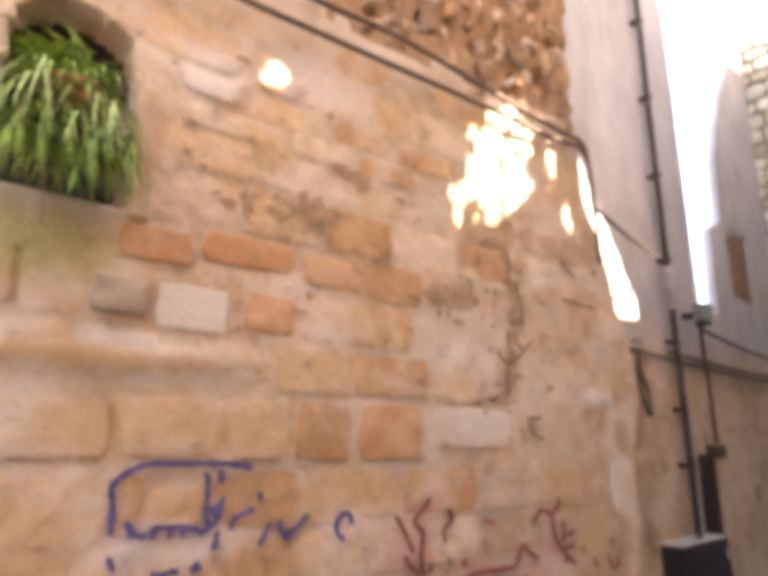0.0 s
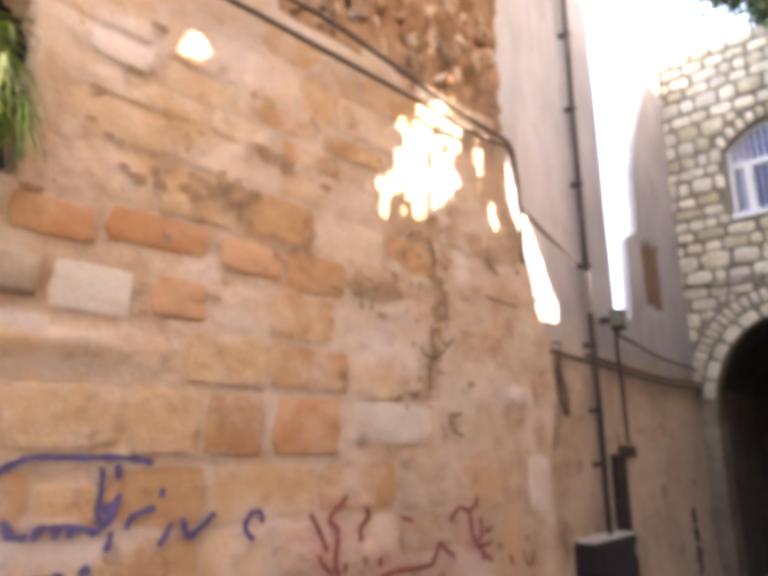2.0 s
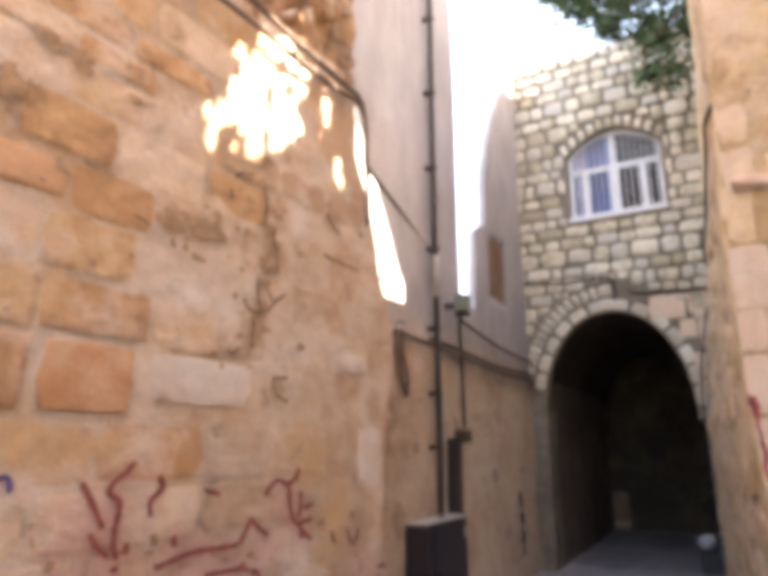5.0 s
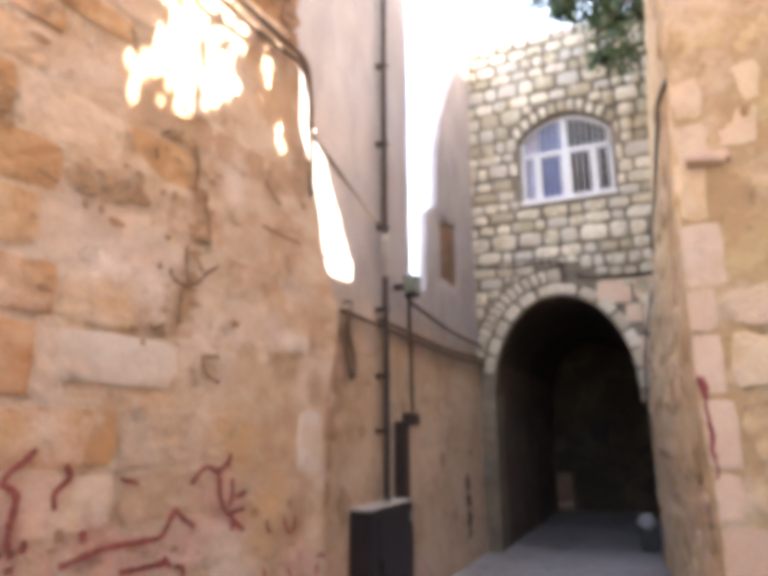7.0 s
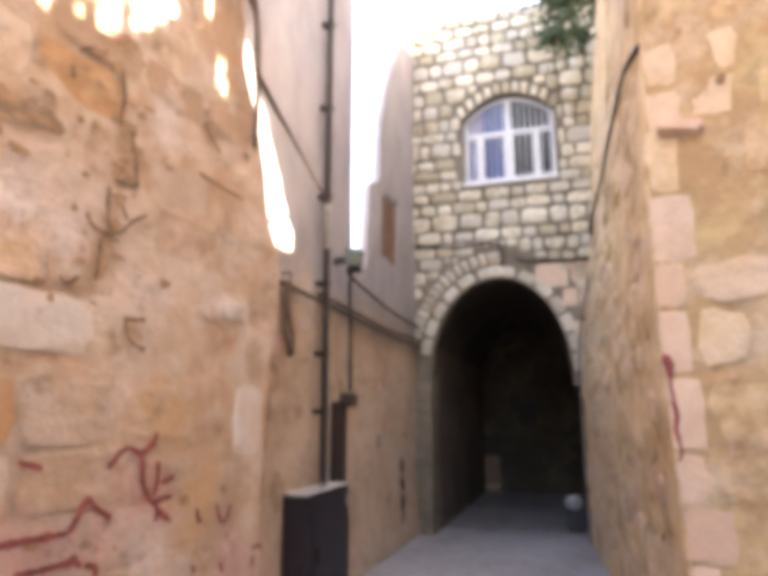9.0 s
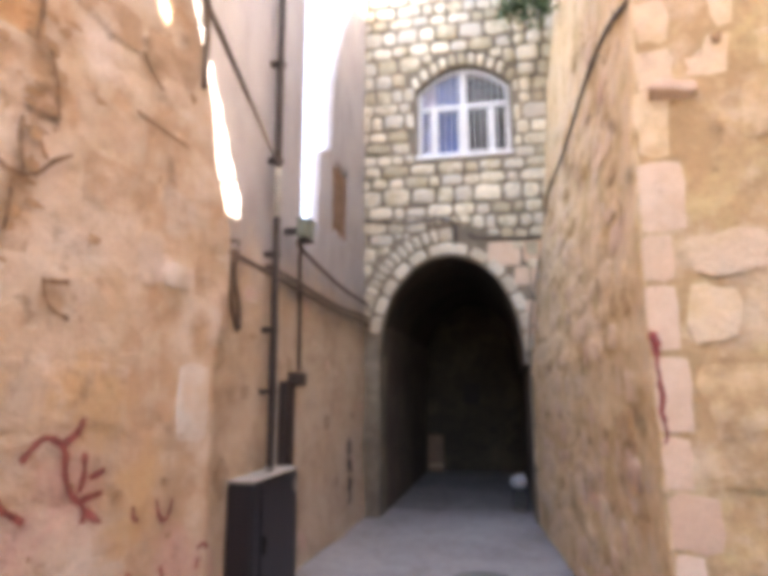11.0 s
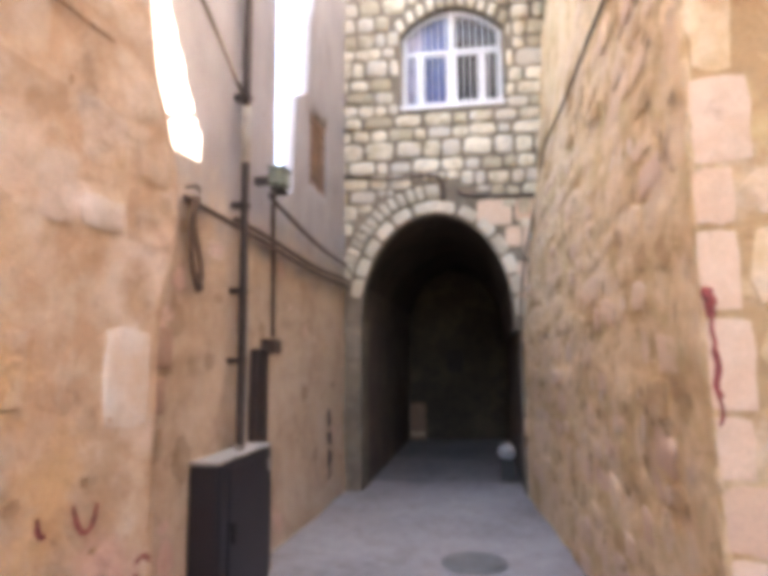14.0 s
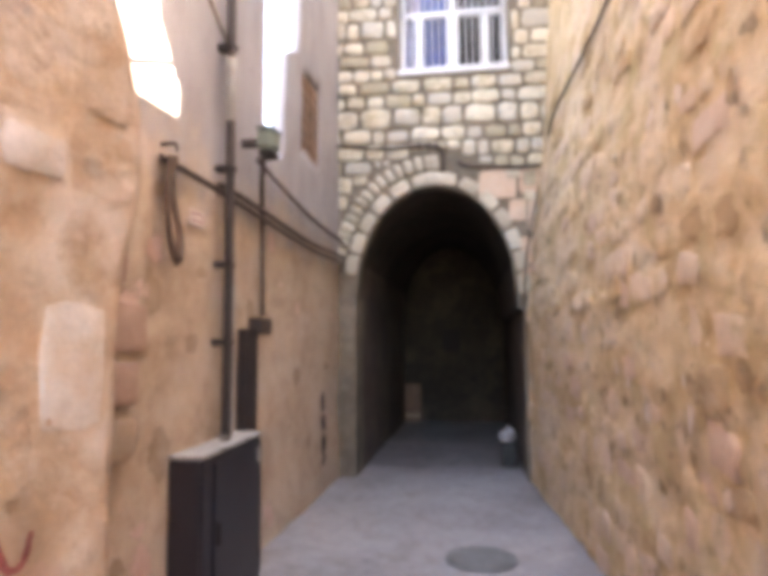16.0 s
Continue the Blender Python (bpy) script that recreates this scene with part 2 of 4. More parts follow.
M_CURTAIN = plain("blue_curtain", (0.10, 0.16, 0.42), 0.8)
M_CURTAIN_PALE = plain("lilac_curtain", (0.55, 0.52, 0.68), 0.8)
# Near-black base colour; gives the niche and window room their darkness.
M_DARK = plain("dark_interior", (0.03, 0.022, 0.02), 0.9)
M_WOOD = plain("brown_shutter_wood", (0.20, 0.12, 0.08), 0.7)
M_IRON = plain("cast_iron_cover", (0.15, 0.15, 0.15), 0.65, 0.2)
M_BLUE = plain("blue_spray_paint", (0.10, 0.075, 0.19), 0.7, 0, 0.4, 30)
M_RED = plain("dark_red_spray_paint", (0.25, 0.065, 0.055), 0.7, 0, 0.5, 30)
M_DRIP = plain("dried_red_paint", (0.25, 0.05, 0.05), 0.6, 0, 0.5, 30)
M_BLACK = plain("dark_mark_brown", (0.22, 0.13, 0.075), 0.9, 0, 0.5, 25)
M_LEAF = plain("green_leaf", (0.21, 0.34, 0.05), 0.5, 0, 0.6, 25)
M_LEAF_DRY = plain("dry_leaf", (0.26, 0.20, 0.09), 0.8, 0, 0.4, 12)
M_LEAF_PALE = plain("yellow_green_leaf", (0.31, 0.39, 0.11), 0.5, 0, 0.5, 25)
M_GOUGE = plain("eroded_brown_stone", (0.36, 0.225, 0.13), 0.95, 0, 0.35, 20)
M_PINK_WASH = masonry("faded_pink_paint", [(0.56, 0.36, 0.30), (0.62, 0.44, 0.38), (0.64, 0.49, 0.43)], (0.58, 0.38, 0.28), weight=0.2, pits=0.5, big=2.4, bump=0.6, depth=0.035)
M_RUST_STAIN = masonry("damp_brown_stain", [(0.30, 0.21, 0.14), (0.37, 0.27, 0.19), (0.43, 0.33, 0.25)], (0.33, 0.23, 0.16), weight=0.3, pits=0.4)
M_SCUFF = masonry("lilac_lime_scuff", [(0.60, 0.48, 0.42), (0.65, 0.54, 0.49), (0.69, 0.59, 0.55)], (0.60, 0.46, 0.38), weight=0.2, pits=0.4, big=2.4, bump=0.6, depth=0.035)
M_PIT = plain("worn_ochre_hollow", (0.40, 0.27, 0.15), 0.95, 0, 0.35, 20)
M_FLAKE = masonry("pale_flaked_plaster", [(0.62, 0.47, 0.35), (0.68, 0.53, 0.41), (0.72, 0.59, 0.48)], (0.62, 0.46, 0.33), weight=0.3, pits=0.4)
M_TREE_LEAF = plain("dark_tree_leaf", (0.045, 0.085, 0.03), 0.55, 0, 0.6, 6)
M_BARK = plain("bark", (0.14, 0.10, 0.07), 0.9)
M_POT = plain("terracotta", (0.36, 0.15, 0.06), 0.85)
M_BAG = plain("grey_white_plastic_bag", (0.38, 0.38, 0.40), 0.4)
M_BIN = plain("black_rubber", (0.03, 0.03, 0.03), 0.6)
gm, gn, gl, gb = shader("window_glass", 0.05)
gb.inputs["Base Color"].default_value = (0.9, 0.95, 1, 1)
gb.inputs["Transmission Weight"].default_value = 1.0
gb.inputs["IOR"].default_value = 1.1
M_GLASS = gm


for m in (M_BLUE, M_RED, M_BLACK, M_GOUGE, M_FLAKE, M_PIT, M_PINK_WASH, M_RUST_STAIN):
    thin_coat(m)


# ---- mesh helpers ----
def mesh_of(name, verts, faces, material):
    me = bpy.data.meshes.new(name)
    me.from_pydata([tuple(v) for v in verts], [], faces)
    me.materials.append(material)
    me.validate()
    return me


def from_bm(name, bm, material):
    me = bpy.data.meshes.new(name)
    bm.to_mesh(me)
    bm.free()
    me.materials.append(material)
    return me


def part(name, bm, material, parent, label=""):
    ob = new(name, from_bm(name, bm, material))
    ob.parent = parent
    return tagged(ob, label) if label else ob


def thing(name, label, category, place=(0, 0, 0), kind="", group=""):
    ob = new(name)
    ob.location = place
    return tagged(ob, label, category, group, kind)


def box_bm(lo, hi, bevel=0.0, segs=2):
    bm = bmesh.new()
    c = [(a + b) / 2 for a, b in zip(lo, hi)]
    s = [b - a for a, b in zip(lo, hi)]
    bmesh.ops.create_cube(bm, size=1, matrix=Matrix.Translation(c) @ Matrix.Diagonal((*s, 1)))
    if bevel:
        bmesh.ops.bevel(bm, geom=bm.edges[:], offset=bevel, segments=segs, affect="EDGES")
    return bm


def smooth_path(pts, steps=6):
    """A smooth line through the points."""
    p = [Vector(q) for q in pts]
    out = []
    for i in range(len(p) - 1):
        a, b, c, d = p[max(i - 1, 0)], p[i], p[i + 1], p[min(i + 2, len(p) - 1)]
        for k in range(steps):
            t = k / steps
            out.append(0.5 * ((2 * b) + (c - a) * t + (2 * a - 5 * b + 4 * c - d) * t * t + (3 * b - a - 3 * c + d) * t ** 3))
    return out + [p[-1]]


def tube_bm(pts, r, sides=8, taper=1.0, smooth=True):
    line = smooth_path(pts) if smooth else [Vector(q) for q in pts]
    bm = bmesh.new()
    rings = []
    for i, q in enumerate(line):
        d = (line[min(i + 1, len(line) - 1)] - line[max(i - 1, 0)]).normalized()
        a = d.orthogonal().normalized() if i == 0 else (rings[-1][1] - d * rings[-1][1].dot(d)).normalized()
        b = d.cross(a)
        rr = r * (1 + (taper - 1) * i / max(1, len(line) - 1))
        rings.append(([bm.verts.new(q + (a * math.cos(k * 2 * math.pi / sides) + b * math.sin(k * 2 * math.pi / sides)) * rr) for k in range(sides)], a))
    for (u, _), (v, _) in zip(rings, rings[1:]):
        for k in range(sides):
            bm.faces.new((u[k], u[(k + 1) % sides], v[(k + 1) % sides], v[k]))
    bm.faces.new(rings[0][0][::-1])
    bm.faces.new(rings[-1][0])
    for f in bm.faces:
        f.smooth = True
    return bm


def sheet(name, fn, us, vs, material, hole=None, flip=False, thick=0.0):
    """A wall or floor surface fn(u, v) over a grid; cells whose middle is in hole are open. thick: solid behind the face."""
    verts = [fn(u, v) for v in vs for u in us]
    k = len(us)
    faces = []
    for j in range(len(vs) - 1):
        for i in range(k - 1):
            if hole and hole((us[i] + us[i + 1]) / 2, (vs[j] + vs[j + 1]) / 2):
                continue
            f = (j * k + i, j * k + i + 1, (j + 1) * k + i + 1, (j + 1) * k + i)
            faces.append(f[::-1] if flip else f)
    me = mesh_of(name, verts, faces, material)
    for p in me.polygons:
        p.use_smooth = True
    ob = new(name, me)
    if thick:
        s = ob.modifiers.new("thickness", "SOLIDIFY")
        s.thickness, s.offset = thick, -1
    return ob


def steps(a, b, d):
    k = max(1, round((b - a) / d))
    return [a + (b - a) * i / k for i in range(k + 1)]


def rough(p, size, amount, seed=0.0):
    return (noise.noise(Vector(p) * size + Vector((seed, seed * 2, 0))) + 0.5 * noise.noise(Vector(p) * size * 2.7 + Vector((0, seed, 5)))) * amount


def stone_shape(name, material, seed, irregular=0.12, corner=0.28):
    """A block with a worn, uneven face, one unit wide, high and deep; its back lies at z = 0."""
    rg = random.Random(seed)
    k = 12
    outline = []
    for i in range(k):
        a = 2 * math.pi * (i + 0.5) / k
        c, s = math.cos(a), math.sin(a)
        e = 2 / corner if corner < 1 else 2
        rad = (abs(c) ** e + abs(s) ** e) ** (-1 / e)
        outline.append((0.5 * rad * c * (1 + rg.uniform(-irregular, irregular * 0.3)), 0.5 * rad * s * (1 + rg.uniform(-irregular, irregular * 0.3))))
    verts = [(x, y, -0.3) for x, y in outline]
    verts += [(x * 0.97, y * 0.97, 0.55 + rg.uniform(-0.15, 0.1)) for x, y in outline]
    verts += [(x * 0.78, y * 0.78, 0.92 + rg.uniform(-0.2, 0.15)) for x, y in outline]
    verts += [(rg.uniform(-0.08, 0.08), rg.uniform(-0.08, 0.08), 1.0)]
    faces = []
    for r in (0, k):
        faces += [(r + i, r + (i + 1) % k, r + k + (i + 1) % k, r + k + i) for i in range(k)]
    faces += [(2 * k + i, 2 * k + (i + 1) % k, 3 * k) for i in range(k)]
    me = mesh_of(name, verts, faces, material)
    for p in me.polygons:
        p.use_smooth = True
    return me


def set_stone(mesh, parent, m, w, h, d, name="stone"):
    ob = new(name, mesh)
    ob.parent = parent
    ob.matrix_basis = m @ Matrix.Diagonal((w, h, d, 1))
    return ob


def basis(x_axis, y_axis, z_axis, place):
    return Matrix.Translation(place) @ Matrix((x_axis, y_axis, z_axis)).transposed().to_4x4()


# ---- ground ----
def floor_z(x):
    return 0.19 * (1 - min(max(x, -4) / 8.0, 1.0)) if x > 0 else 0.19


ground = sheet("ground", lambda x, y: (x, y, -0.14), steps(-300, 300, 50), steps(-300, 300, 50), M_FLOOR)
tagged(ground, "dusty ground around the houses", "ground", kind="structure")
floor = sheet("floor", lambda x, y: (x, y, floor_z(x) + rough((x, y, 0), 1.6, 0.008)), steps(-3.5, 14.2, 0.12), steps(-3.0, 4.0, 0.12), M_FLOOR)
tagged(floor, "worn grey concrete alley paving, dusty and stained", "floor", kind="structure")


# Separate darker sheet puts the fading light of the passage into floor colour.
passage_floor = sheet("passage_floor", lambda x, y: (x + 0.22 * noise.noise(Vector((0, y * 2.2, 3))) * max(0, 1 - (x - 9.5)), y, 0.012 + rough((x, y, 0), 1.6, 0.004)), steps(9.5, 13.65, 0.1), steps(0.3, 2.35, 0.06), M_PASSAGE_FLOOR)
tagged(passage_floor, "passage paving coloured darker to stand for the vault's shade", "floor", kind="structure")

# ---- old wall beside the start ----
def left_y(x):
    x = max(x, -0.5)
    return 2.08 - 0.02 * x - 0.018 * x * x


def left_end(z):
    pts = ((-1, 3.40), (1.75, 3.41), (1.95, 3.47), (2.2, 3.47), (2.45, 3.38), (2.7, 3.30), (3.2, 3.12), (3.6, 3.08), (4.2, 3.10), (7, 3.16))
    for (a, b), (c, d) in zip(pts, pts[1:]):
        if z <= c:
            return b + (d - b) * (z - a) / (c - a)
    return 3.2


NICHE = (0.31, 0.205, 2.50, 3.05)  # middle, half width, sill, spring of its round head


def in_niche(x, z, grow=0.0):
    c, hw, z0, z1 = NICHE
    hw += grow
    return abs(x - c) < hw and z > z0 - grow and (z < z1 or (x - c) ** 2 + (z - z1) ** 2 * 1.4 < hw * hw)


def old_face(u, z):
    x = -3.0 + (left_end(z) + 3.0) * u + 0.03 * noise.noise(Vector((0, 1.3, z * 3))) * (u > 0.98)
    lump = rough((x, 0, z), 1.6, 0.012) + rough((x, 3, z), 7.0, 0.003)
    if z > 3.62 and x > 1.4:
        lump += abs(rough((x, 9, z), 6.0, 0.10)) * min(1, (z - 3.62) * 4)
    if x < 1.1:
        lump -= 0.05 * math.exp(-((z - 1.985) / 0.03) ** 2) * min(1, (1.1 - x) * 3)
    return (x, left_y(x) + lump, z)


old_us = [i / 30 * 0.45 for i in range(30)] + [0.45 + 0.55 * i / 140 for i in range(141)]
wall_left = sheet("wall_left", old_face, old_us, steps(-0.1, 2.4, 0.05)[:-1] + steps(2.4, 3.4, 0.02)[:-1] + steps(3.4, 7.2, 0.05), M_OLD_MORTAR,
                  hole=lambda u, z: in_niche(-3.0 + (left_end(z) + 3.0) * u, z), thick=0.55)
wall_left.data.materials.append(M_RUBBLE)
for p in wall_left.data.polygons:
    c = p.center
    if c.x > 1.3 and c.z > 3.66 + 0.09 * noise.noise(Vector((c.x * 5, 0, c.z * 5))):
        p.material_index = 1
tagged(wall_left, "old tan sandstone wall with smeared lime mortar", "wall", kind="structure")
niche_bm = bmesh.new()
arc = [(NICHE[0] - NICHE[1] - 0.02, NICHE[2] - 0.02)] + [(NICHE[0] - (NICHE[1] + 0.02) * math.cos(math.pi * i / 14), NICHE[3] + (NICHE[1] + 0.02) * 0.86 * math.sin(math.pi * i / 14)) for i in range(15)] + [(NICHE[0] + NICHE[1] + 0.02, NICHE[2] - 0.02)]
fr = [niche_bm.verts.new((x, 2.09, z)) for x, z in arc]
bk = [niche_bm.verts.new((x, 2.26, z)) for x, z in arc]
for i in range(len(arc)):
    j = (i + 1) % len(arc)
    niche_bm.faces.new((fr[i], fr[j], bk[j], bk[i]))
# Flat near-black sheet: the recess's shade put into colour.
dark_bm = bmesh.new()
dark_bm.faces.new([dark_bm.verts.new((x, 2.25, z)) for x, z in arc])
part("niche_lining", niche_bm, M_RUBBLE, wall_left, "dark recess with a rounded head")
part("niche_back", dark_bm, M_DARK, wall_left, "near-black sheet standing for the recess's shade")

# ---- second wall on the same side, with the yard gap ----
def top2(x):
    pts = ((3.0, 7.8), (6.24, 7.8), (6.28, 3.2), (6.4, 3.0), (6.78, 3.1), (6.83, 4.05), (7.2, 4.25), (7.25, 4.85), (7.5, 5.6), (8.0, 6.45), (8.5, 7.2), (9.0, 7.4))
    for (a, b), (c, d) in zip(pts, pts[1:]):
        if x <= c:
            return b + (d - b) * (x - a) / (c - a)
    return 7.4


def wall2_face(x, v):
    z = -0.1 + (top2(x) + 0.1) * v
    lump = rough((x, 1, z), 1.5, 0.02) + rough((x, 2, z), 6, 0.005)
    return (x, 2.46 + lump, z)


def in_shutter(x, v):
    z = -0.1 + (top2(x) + 0.1) * v
    return 7.3 < x < 7.95 and 3.32 < z < 4.18


wall_left_far = sheet("wall_left_far", wall2_face, steps(3.1, 8.9, 0.05) , [i / 90 for i in range(91)], M_WALL2, hole=in_shutter, thick=0.12)
tagged(wall_left_far, "rendered alley wall, grey above and stained beige below", "wall", kind="structure")


# ---- building on the other side ----
CORNER = 3.75


def corner_y(z):
    pts = ((-1, -0.03), (0.8, 0.0), (1.8, 0.04), (2.6, 0.035), (3.6, -0.02), (12, -0.19))
    for (a, b), (c, d) in zip(pts, pts[1:]):
        if z <= c:
            return b + (d - b) * (z - a) / (c - a)
    return -0.19


def right_y(x, z):
    pts = ((-1, 0.31), (1.8, 0.30), (4.0, 0.06), (5.5, -0.04), (7.0, -0.24), (12, -0.3))
    far = -0.25
    for (a, b), (c, d) in zip(pts, pts[1:]):
        if z <= c:
            far = b + (d - b) * (z - a) / (c - a)
            break
    s = min(max((x - CORNER) / 5.11, 0), 1)
    near = corner_y(z)
    return near + (far - near) * s ** 1.6


def right_lump(x, z):
    return rough((x, 4, z), 1.6, 0.016) + rough((x, 6, z), 5.5, 0.013) - 0.035 * max(0.0, noise.noise(Vector((x * 4.2, 17, z * 5.5))) - 0.25)


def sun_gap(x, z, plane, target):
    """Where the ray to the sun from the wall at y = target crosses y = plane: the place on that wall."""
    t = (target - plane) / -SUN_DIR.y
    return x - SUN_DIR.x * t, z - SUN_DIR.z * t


# Gap added high in the wall, out of view, shaped to throw a sun strip.
def in_sun_slot(x, z):
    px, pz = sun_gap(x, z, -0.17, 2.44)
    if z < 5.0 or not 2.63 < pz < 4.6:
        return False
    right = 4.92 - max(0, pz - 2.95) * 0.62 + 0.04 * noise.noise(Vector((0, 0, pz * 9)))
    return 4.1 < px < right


# Unseen upper part, up to 9.6 m, is there to shade the opposite wall.
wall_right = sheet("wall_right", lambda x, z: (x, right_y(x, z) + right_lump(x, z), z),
                   steps(CORNER, 9.8, 0.05), steps(-0.1, 4.6, 0.04)[:-1] + steps(4.6, 9.6, 0.06), M_RIGHT, hole=in_sun_slot, flip=True, thick=0.1)
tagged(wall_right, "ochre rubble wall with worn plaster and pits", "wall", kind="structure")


def near_face(u, z):
    pts = (Vector((CORNER + 0.005, corner_y(z), z)), Vector((3.62, -0.45, z)), Vector((3.5, -1.2, z)))
    p = pts[0].lerp(pts[1], u * 2) if u < 0.5 else pts[1].lerp(pts[2], u * 2 - 1)
    return (p.x + rough((p.y, 8, z), 2.5, 0.02) * min(1, u * 6), p.y, z)


wall_right_return = sheet("wall_right_return", near_face, [i / 24 for i in range(25)], steps(-0.1, 9.6, 0.08), M_RIGHT_STONE, thick=0.2)
tagged(wall_right_return, "end of the ochre rubble wall, patched with plaster", "wall", kind="structure")


# Hole shapes copied from the sun patches they throw on the old wall.
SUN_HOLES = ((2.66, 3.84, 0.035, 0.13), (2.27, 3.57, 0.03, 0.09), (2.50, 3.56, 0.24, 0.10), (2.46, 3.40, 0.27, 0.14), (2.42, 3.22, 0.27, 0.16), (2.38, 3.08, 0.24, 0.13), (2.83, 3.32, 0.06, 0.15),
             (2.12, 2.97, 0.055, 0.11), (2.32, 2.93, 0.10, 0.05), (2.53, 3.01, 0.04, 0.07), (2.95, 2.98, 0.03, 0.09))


def in_sun_hole(x, z):
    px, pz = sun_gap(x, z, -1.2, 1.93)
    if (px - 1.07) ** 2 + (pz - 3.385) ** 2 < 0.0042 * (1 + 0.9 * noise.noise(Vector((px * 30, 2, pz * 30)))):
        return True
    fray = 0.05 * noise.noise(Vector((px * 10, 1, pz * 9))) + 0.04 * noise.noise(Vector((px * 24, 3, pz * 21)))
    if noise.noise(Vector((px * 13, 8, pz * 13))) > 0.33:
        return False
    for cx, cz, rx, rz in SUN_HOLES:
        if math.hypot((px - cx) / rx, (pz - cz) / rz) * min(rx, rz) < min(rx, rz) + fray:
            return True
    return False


# Added wall, out of view, that shades the alley except at the holes.
wall_yard = sheet("wall_yard", lambda x, z: (x, -1.2, z), steps(-3.2, 3.56, 0.03), steps(-0.1, 2.0, 0.5)[:-1] + steps(2.0, 9.6, 0.03), M_RIGHT, hole=in_sun_hole, flip=True, thick=0.06)
tagged(wall_yard, "added unseen ochre wall whose holes shape the sun patches", "wall", kind="structure")
wall_back = sheet("wall_back", lambda y, z: (-3.1, y, z), steps(-1.4, 2.6, 0.5), steps(-0.1, 2.2, 0.5), M_RIGHT, thick=0.3)
tagged(wall_back, "plain ochre wall closing the alley", "wall", kind="structure")

# ---- arched house across the alley ----
FX, TOP = 8.86, 7.42
AC, AHW, SPRING, RISE = 1.325, 0.925, 2.05, 1.29
IMPOST, WIDE = 1.90, 0.33  # below the impost the opening reaches the wall beside it
DEEP = 13.6
WY0, WY1, WZ0, WZ1 = 0.45, 1.72, 4.72, 5.72


def arch_z(y, grow=0.0):
    d = abs(y - AC)
    if d >= AHW + grow:
        return None
    return SPRING + (RISE + grow) * (1 - (d / (AHW + grow)) ** 2.1) ** 0.52


def window_top(y):
    return WZ1 + 0.32 * (1 - ((y - (WY0 + WY1) / 2) / ((WY1 - WY0) / 2)) ** 2)


ys = sorted(set([round(v, 4) for v in [WIDE] + steps(-0.5, 2.62, 0.06) + steps(AC - AHW, AC + AHW, 0.05) + steps(WY0, WY1, 0.06)]))
fv, ff, vault = [], [], []


def quad(*p):
    k = len(fv)
    fv.extend(p)
    ff.append((k, k + 1, k + 2, k + 3))


for a, b in zip(ys, ys[1:]):
    mid = (a + b) / 2
    za, zb = (0.0, 0.0)
    if abs(mid - AC) < AHW:
        za, zb = arch_z(min(max(a, AC - AHW + 1e-5), AC + AHW - 1e-5)), arch_z(min(max(b, AC - AHW + 1e-5), AC + AHW - 1e-5))
        quad((FX, a, za), (FX, b, zb), (FX + 0.25, b, zb), (FX + 0.25, a, za))
        vault.append((a, b, za, zb))
    else:
        za = zb = IMPOST if WIDE < mid < AC else -0.1
    if WY0 < mid < WY1:
        quad((FX, a, za), (FX, a, WZ0), (FX, b, WZ0), (FX, b, zb))
        ta, tb = window_top(a), window_top(b)
        quad((FX, a, ta), (FX, a, TOP), (FX, b, TOP), (FX, b, tb))
        quad((FX, a, ta), (FX, b, tb), (FX + 0.38, b, tb), (FX + 0.38, a, ta))
        quad((FX, b, WZ0), (FX, a, WZ0), (FX + 0.38, a, WZ0), (FX + 0.38, b, WZ0))
    else:
        quad((FX, a, za), (FX, a, TOP), (FX, b, TOP), (FX, b, zb))
for y, z0, z1 in ((WIDE, -0.1, IMPOST), (AC - AHW, IMPOST, SPRING + 0.05), (AC + AHW, -0.1, SPRING + 0.05)):
    quad((FX, y, z0), (FX + 0.45, y, z0), (FX + 0.45, y, z1), (FX, y, z1))
quad((FX, WIDE, IMPOST), (FX, AC - AHW, IMPOST), (FX + 0.45, AC - AHW, IMPOST), (FX + 0.45, WIDE, IMPOST))
for y in (WY0, WY1):
    quad((FX, y, WZ0), (FX + 0.38, y, WZ0), (FX + 0.38, y, WZ1), (FX, y, WZ1))
quad((FX, -0.5, TOP), (DEEP + 0.3, -0.5, TOP), (DEEP + 0.3, 2.62, TOP), (FX, 2.62, TOP))
quad((FX, 2.62, -0.1), (DEEP + 0.3, 2.62, -0.1), (DEEP + 0.3, 2.62, TOP), (FX, 2.62, TOP))
quad((FX, -0.5, -0.1), (FX, -0.5, TOP), (DEEP + 0.3, -0.5, TOP), (DEEP + 0.3, -0.5, -0.1))
quad((DEEP + 0.3, -0.5, -0.1), (DEEP + 0.3, -0.5, TOP), (DEEP + 0.3, 2.62, TOP), (DEEP + 0.3, 2.62, -0.1))
facade = new("facade", mesh_of("facade", fv, ff, M_FAC_MORTAR))
tagged(facade, "cream limestone house front over a pointed archway", "house front", kind="structure")
tv, tf = [], []
for a, b, za, zb in vault:
    k = len(tv)
    tv += [(FX + 0.25, a, za), (FX + 0.25, b, zb), (DEEP, b, zb), (DEEP, a, za)]
    tf.append((k, k + 1, k + 2, k + 3))
